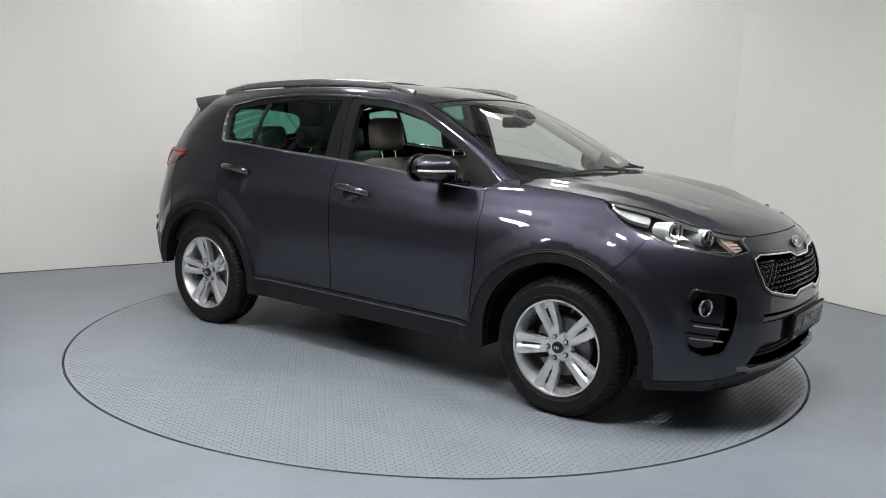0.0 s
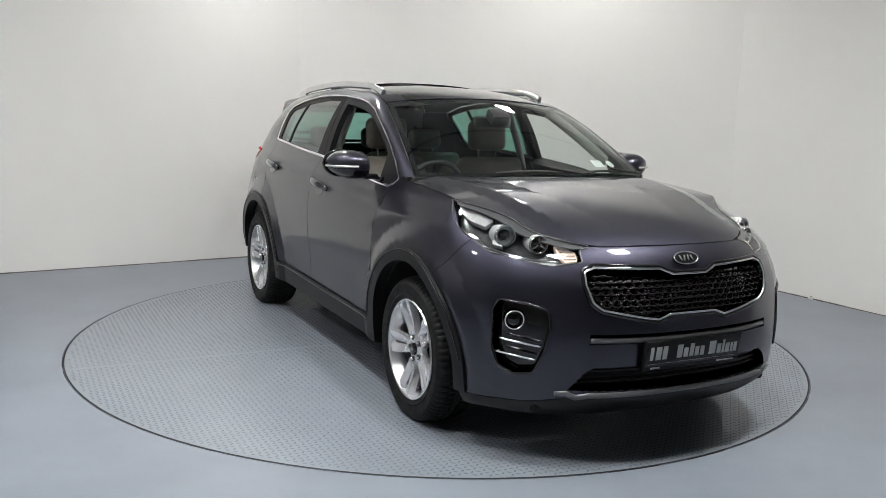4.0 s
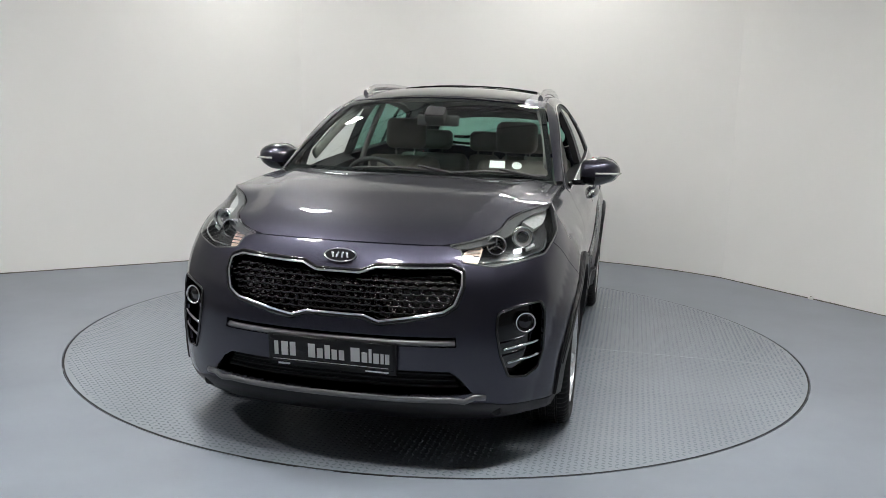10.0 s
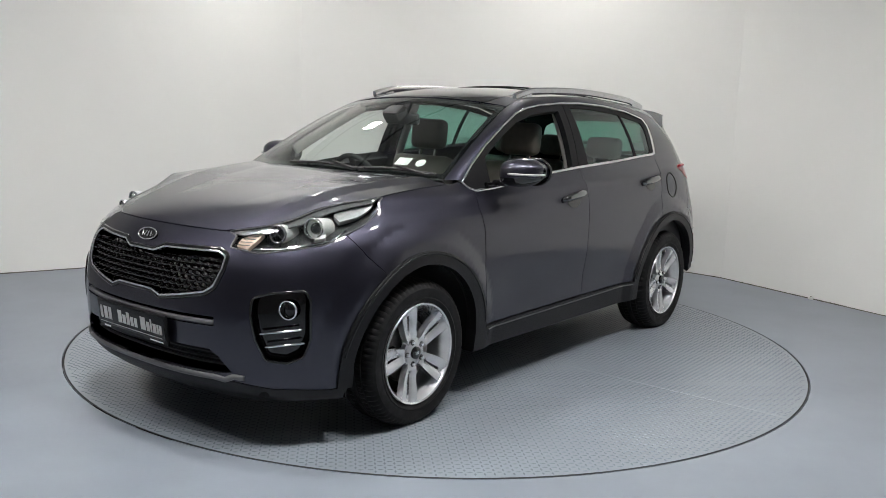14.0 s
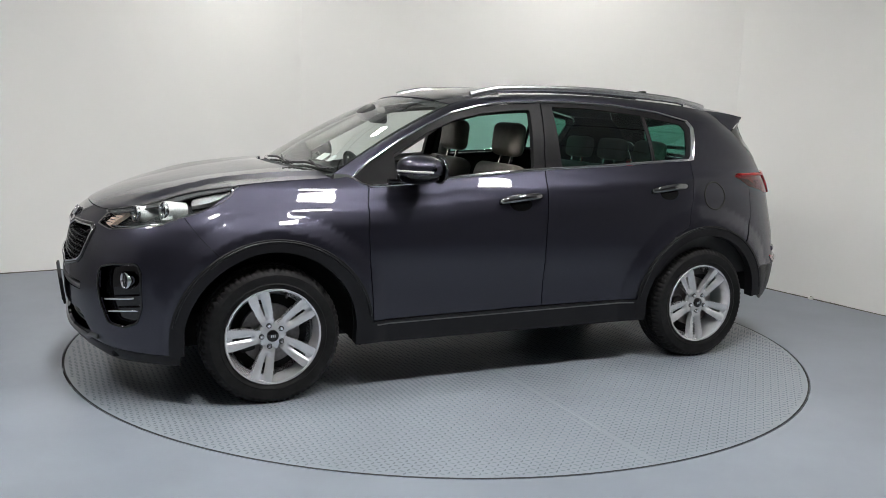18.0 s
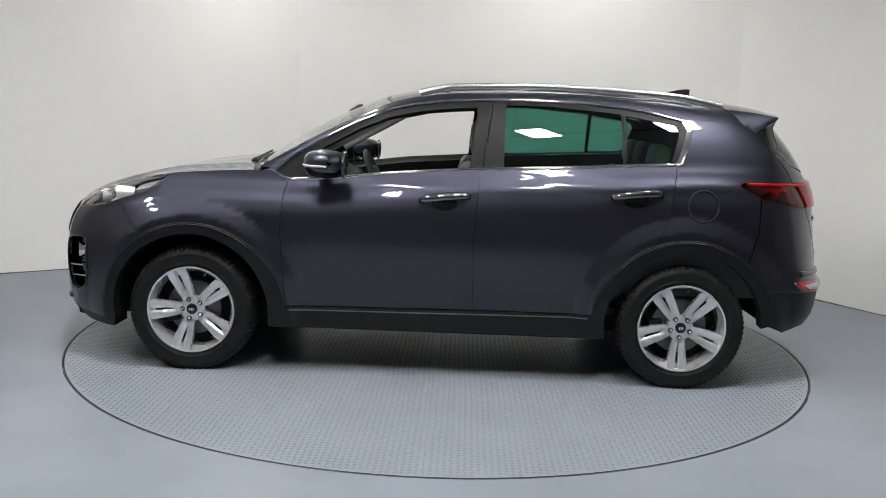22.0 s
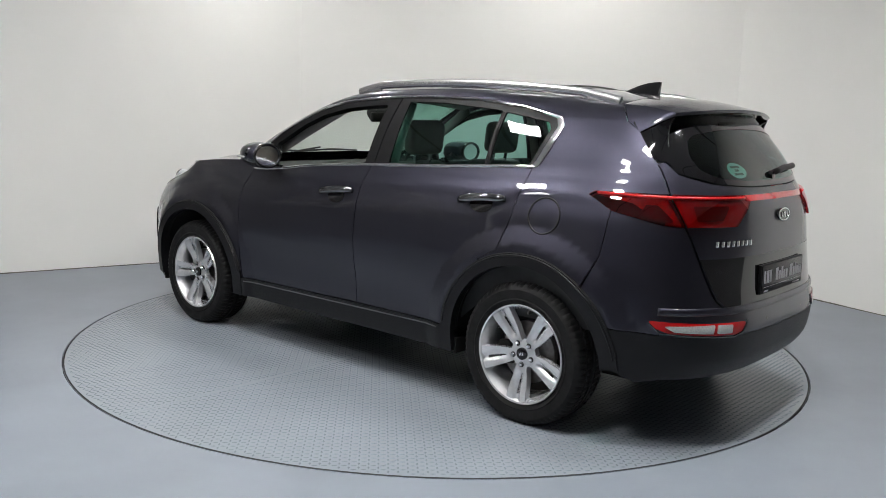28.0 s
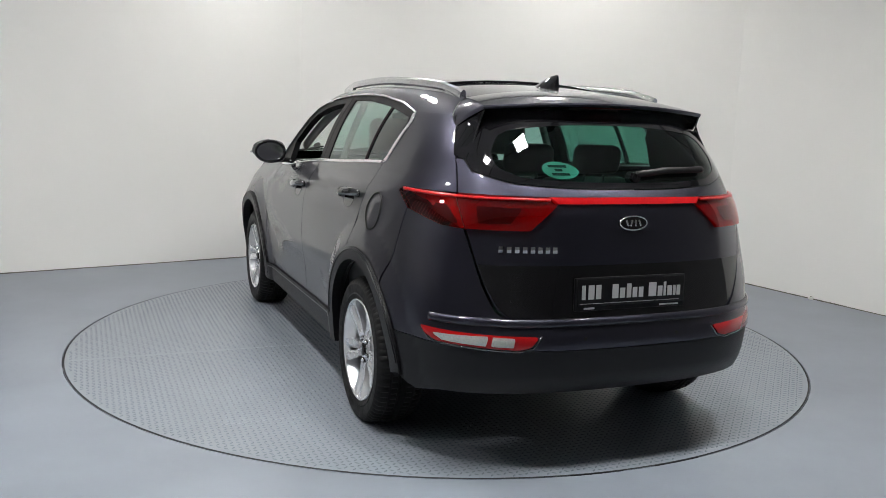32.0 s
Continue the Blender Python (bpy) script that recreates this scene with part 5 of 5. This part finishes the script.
# ---- cabin ----
def seat(y, label):
    s = new("front_seat")
    s.parent = car
    s.matrix_basis = pose(.19, y, .40)
    s["label"] = label
    solid("seat_cushion", box(-.22, .30, -.25, .25, .06, .22, .05, 3), LEATHER, s)
    solid("seat_back", moved(box(-.075, .075, -.24, .24, 0, .62, .055, 3), pose(-.20, 0, .16, 0, -17, 0)), LEATHER, s)
    for a in (-.25, .17):
        solid("seat_bolster", moved(box(-.02, .10, a, a + .08, .04, .48, .03, 3), pose(-.20, 0, .16, 0, -17, 0)), LEATHER_PALE, s)
    solid("headrest", moved(box(-.055, .055, -.135, .135, 0, .20, .045, 3), pose(-.40, 0, .80, 0, -6, 0)), LEATHER, s)
    for a in (-.07, .058):
        solid("headrest_post", moved(box(-.008, .008, a, a + .012, 0, .1), pose(-.385, 0, .735, 0, -15, 0)), CHROME, s)
    return s


for y in (.37, -.37):
    seat(y, "brown-grey leather front seat with headrest")
rs = new("rear_seat")
rs.parent = car
solid("seat_cushion", box(-1.05, -.52, -.66, .66, .42, .62, .05, 3), LEATHER, rs)
for y0, y1 in ((-.66, -.13), (-.12, .12), (.13, .66)):
    solid("seat_back", moved(box(-.08, .08, y0, y1, 0, .60, .05, 3), pose(-1.00, 0, .56, 0, -20, 0)), LEATHER, rs)
for y in (-.40, 0, .40):
    solid("headrest", moved(box(-.05, .05, y - .13, y + .13, 0, .15, .04, 3), pose(-1.24, 0, 1.16, 0, -10, 0)), LEATHER, rs)
    for a in (-.065, .053):
        solid("headrest_post", moved(box(-.006, .006, y + a, y + a + .012, -.06, .02), pose(-1.235, 0, 1.16, 0, -15, 0)), CHROME, rs)
dash = new("dashboard")
dash.parent = car
v = []
for y in np.linspace(-.74, .74, 25):
    e = 1 - .5 * max(0, abs(y) - .5)
    hood_b = .05 * math.exp(-((y + .37) / .16) ** 2)
    v += [(1.02, y, 1.085), (.85, y, 1.085 + hood_b * .4), (.70, y, 1.065 + hood_b), (.60, y, 1.02 + hood_b * .6), (.56, y, .94), (.60, y, .82), (.66, y, .60)]
build("dash_top", v, grid_faces(25, 7), TRIM_IN, dash)
solid("centre_console", moved(box(.0, .56, -.11, .11, .42, .78, .03), pose(0, 0, 0)), TRIM_IN, dash)
solid("dash_screen", moved(box(-.006, .006, -.11, .11, -.06, .06, .004), pose(.572, 0, .985, 0, -18, 0)), GLOSS, dash)
sw = new("steering_wheel")
sw.parent = car
sw.matrix_basis = pose(.46, -.37, 1.00, 0, 114, 0)
circ = [(.182 * math.cos(a), .182 * math.sin(a), 0) for a in np.linspace(0, 2 * math.pi, 48, endpoint=False)]
build("wheel_rim", *tube(circ, .0155, 10, True), TRIM_IN, sw)
solid("wheel_boss", merge(box(-.075, .075, -.085, .085, -.03, .012, .02), box(-.02, .02, -.175, .175, -.012, .004, .004), box(-.17, .0, -.02, .02, -.012, .004, .004)), TRIM_IN, sw)
im = new("rear_view_mirror")
im.parent = car
solid("mirror_body", moved(box(-.015, .015, -.125, .125, -.032, .032, .014, 3), pose(.48, 0, 1.40)), TRIM_IN, im)
solid("sensor_pod", moved(box(-.05, .05, -.06, .06, -.04, .03, .02), pose(.55, 0, 1.435, 0, 32, 0)), TRIM_IN, im)
for side, hand in SIDES:
    dl = [(.80, .36), (.80, 1.03)] + belt_part(.76, -1.25, 14, .0) + [(-1.25, .70), (-.85, .36)]
    panel("door_lining", flank, dl, TRIM_IN, car, lift=-.075, depth=0, side=side, gap=.06)
    panel("door_sill_top", flank, belt_part(.72, -.20, 10, .005) + belt_part(-.20, .72, 10, -.05), TRIM_IN, car, lift=-.012, depth=.07, side=side, gap=.03)
    panel("boot_lining", flank, [(-1.02, .50), (-1.02, 1.19), (-1.28, 1.20), (-1.34, 1.38), (-1.42, 1.44), (-1.60, 1.44), (-1.88, 1.24), (-1.95, .9), (-1.80, .50)], TRIM_IN, car, lift=-.06, depth=0, side=side, gap=.06)
    v = []
    for a, b, w in ((np.array((.74, .715, 1.20)), np.array((.25, .61, 1.475)), .05), (np.array((-.25, .76, 1.08)), np.array((-.27, .61, 1.50)), .05)):
        m_ = 8
        pts = [a + (b - a) * i / m_ + np.array((0, .012 * math.sin(math.pi * i / m_), 0)) for i in range(m_ + 1)]
        build("pillar_trim", *tube(np.array(pts) * [1, side, 1] - np.array((.02, .055 * side, .01)), w * .7, 8, False, (0, 1, 0), .5), CLOTH_IN, car)
panel("headlining", roof, [(.28, .55), (.28, -.55), (-.3, -.54), (-1.60, -.47), (-1.60, .47), (-.3, .54)], CLOTH_IN, car, holes=[rounded([(.16, .40), (.16, -.40), (-.9, -.40), (-.9, .40)], .04)], lift=-.045, depth=-.03, gap=.06)
solid("sun_blind", box(-.95, -.30, -.42, .42, 1.555, 1.56), CLOTH_IN, car)
solid("parcel_shelf", box(-1.90, -1.22, -.52, .52, .985, 1.0, .005), TRIM_IN, car)
solid("cabin_floor", box(-1.0, .75, -.72, .72, .36, .40), TRIM_IN, car)

# ---- wheels ----
def wheel_at(x, side):
    w = new("wheel")
    w.parent = car
    w.matrix_basis = pose(x, side * .79, HUB_Z, 0, 0, 0 if side > 0 else 180)
    prof = [(.239, -.095), (.262, -.108), (.295, -.113), (.322, -.107), (.336, -.094), (.342, -.078), (.3445, -.062), (.338, -.060), (.338, -.052), (.345, -.050), (.3458, -.022), (.338, -.020), (.338, -.010), (.346, -.008), (.346, .008), (.338, .010), (.338, .020), (.3458, .022), (.345, .050), (.338, .052), (.338, .060), (.3445, .062), (.342, .078), (.336, .094), (.322, .107), (.312, .1105), (.309, .1125), (.295, .113), (.268, .109), (.262, .1115), (.256, .108), (.239, .097), (.232, .088), (.228, .08), (.228, -.08), (.239, -.095)]
    n_ = 216
    verts = []
    for i in range(n_):
        t = 2 * math.pi * i / n_
        for r, a in prof:
            if i % 3 == 0 and .061 < abs(a) < .108 and r > .318:
                r -= .006
            if i % 3 == 1 and .022 <= abs(a) <= .05 and r > .342:
                r -= .005
            zz = r * math.sin(t)
            verts.append((r * math.cos(t), a * (1 + .03 * max(0, -zz - .25) / .1), max(zz, -HUB_Z + .0005)))
    flat_shade(build("tyre", verts, grid_faces(n_, len(prof), True), RUBBER, w), 28)
    rim = new("rim")
    rim.parent = w
    solid("rim_barrel", lathe([(.238, .096), (.241, .103), (.238, .108), (.230, .105), (.226, .094), (.214, .066), (.208, .045), (.205, -.09), (.200, -.09), (.203, .04)], 72), ALLOY, rim)

    def dish(p):
        r = np.hypot(p[:, 0], p[:, 1])
        y = .080 + .020 * step(r, .10, .23) - .010 * step(r, .09, .05) - .014 * np.exp(-(p[:, 1] / .014) ** 2) * step(r, .075, .11)
        return np.stack([p[:, 0], y, p[:, 1]], 1)

    unit = [(.045, .0275), (.070, .0310), (.10, .0380), (.15, .0465), (.195, .0525), (.214, .0540), (.2262, .0520), (.2290, .030), (.2300, 0)]
    unit = unit + [(r, -t) for r, t in unit[:-1][::-1]]
    slot = rounded([(.104, .0022), (.140, .0048), (.198, .0066), (.198, -.0066), (.140, -.0048), (.104, -.0022)], .003, 3)
    proto = panel("spoke", dish, np.array(unit), ALLOY, rim, holes=[slot], gap=.012, depth=.035, label="twin spoke with a slot")
    for k_ in range(5):
        ob = proto if k_ == 0 else new("spoke", proto.data)
        ob.parent = rim
        ob.matrix_basis = pose(0, 0, 0, 0, 72 * k_ + 2, 0)
        lug = lathe([(.0005, .094), (.006, .094), (.0085, .090), (.0095, .070)], 12)
        r_ = pose(0, 0, 0, 0, 72 * k_ + 2, 0) @ pose(.054, -.006, 0)
        solid("wheel_nut", moved(lug, r_), CHROME, rim)
        solid("nut_recess", moved(lathe([(.0135, .0830), (.0125, .0842), (.0100, .0835), (.0100, .078)], 16), pose(0, 0, 0, 0, 72 * k_ + 2, 0) @ pose(.054, -.006, 0)), PILLAR, rim)
    solid("hub_disc", lathe([(.0005, .076), (.030, .0765), (.048, .076), (.070, .068), (.075, .045), (.0005, .04)], 40), ALLOY, rim)
    solid("centre_cap", lathe([(.0005, .089), (.024, .0885), (.0285, .086), (.030, .075)], 32), GLOSS, rim)
    for k_, a in enumerate((-.011, -.002, .007)):
        solid("cap_bar", box(a, a + .004, .0885, .0905, -.007, .007), CHROME, rim)
    solid("brake_disc", lathe([(.06, .028), (.148, .028), (.150, .024), (.150, .004), (.06, .004)], 48), STEEL, w)
    solid("brake_caliper", moved(box(-.06, .06, -.03, .05, .085, .165, .015), pose(0, 0, 0, 0, 100, 0)), DARK, w)
    solid("wheel_back", lathe([(.0005, -.03), (.20, -.03), (.20, -.05), (.0005, -.05)], 40), DARK, w)
    solid("tyre_valve", moved(box(.196, .214, .06, .085, -.004, .004, .002), pose(0, 0, 0, 0, 250, 0)), STEEL, rim)
    return w


def clone(ob, parent, m, rim_turn=0.0):
    """A copy of a part with its own parts, on the same meshes; its rim turned by that many degrees."""
    c = new(ob.name.split(".")[0], ob.data)
    c.parent, c.matrix_basis = parent, m
    if "label" in ob:
        c["label"] = ob["label"]
    for o in ob.children:
        clone(o, c, pose(0, 0, 0, 0, rim_turn, 0) @ o.matrix_basis if o.name.startswith("rim") and o.data is None else o.matrix_basis)


W1 = wheel_at(HUB_X, 1)
clone(W1, car, pose(-HUB_X, .79, HUB_Z), 13)
clone(W1, car, pose(HUB_X, -.79, HUB_Z, 0, 0, 180), 1)
clone(W1, car, pose(-HUB_X, -.79, HUB_Z, 0, 0, 180), -9)


# ---- movement ----
def turn(t):
    """The turntable's angle in degrees at t seconds."""
    return -36.79 - 6.540 * t - 4.22e-5 * t ** 3


def motions():
    rows_t, rows_c = [], []
    for i in range(0, 17):
        t = i * 2.0
        a = radians(turn(t))
        rows_t.append((t, pose(0, 0, 0, 0, 0, turn(t))))
        rows_c.append((t, pose(-.062 * math.sin(a), .062 * math.cos(a), 0, 0, 0, turn(t))))
    walk(turntable, rows_t)
    walk(car, rows_c)


motions()
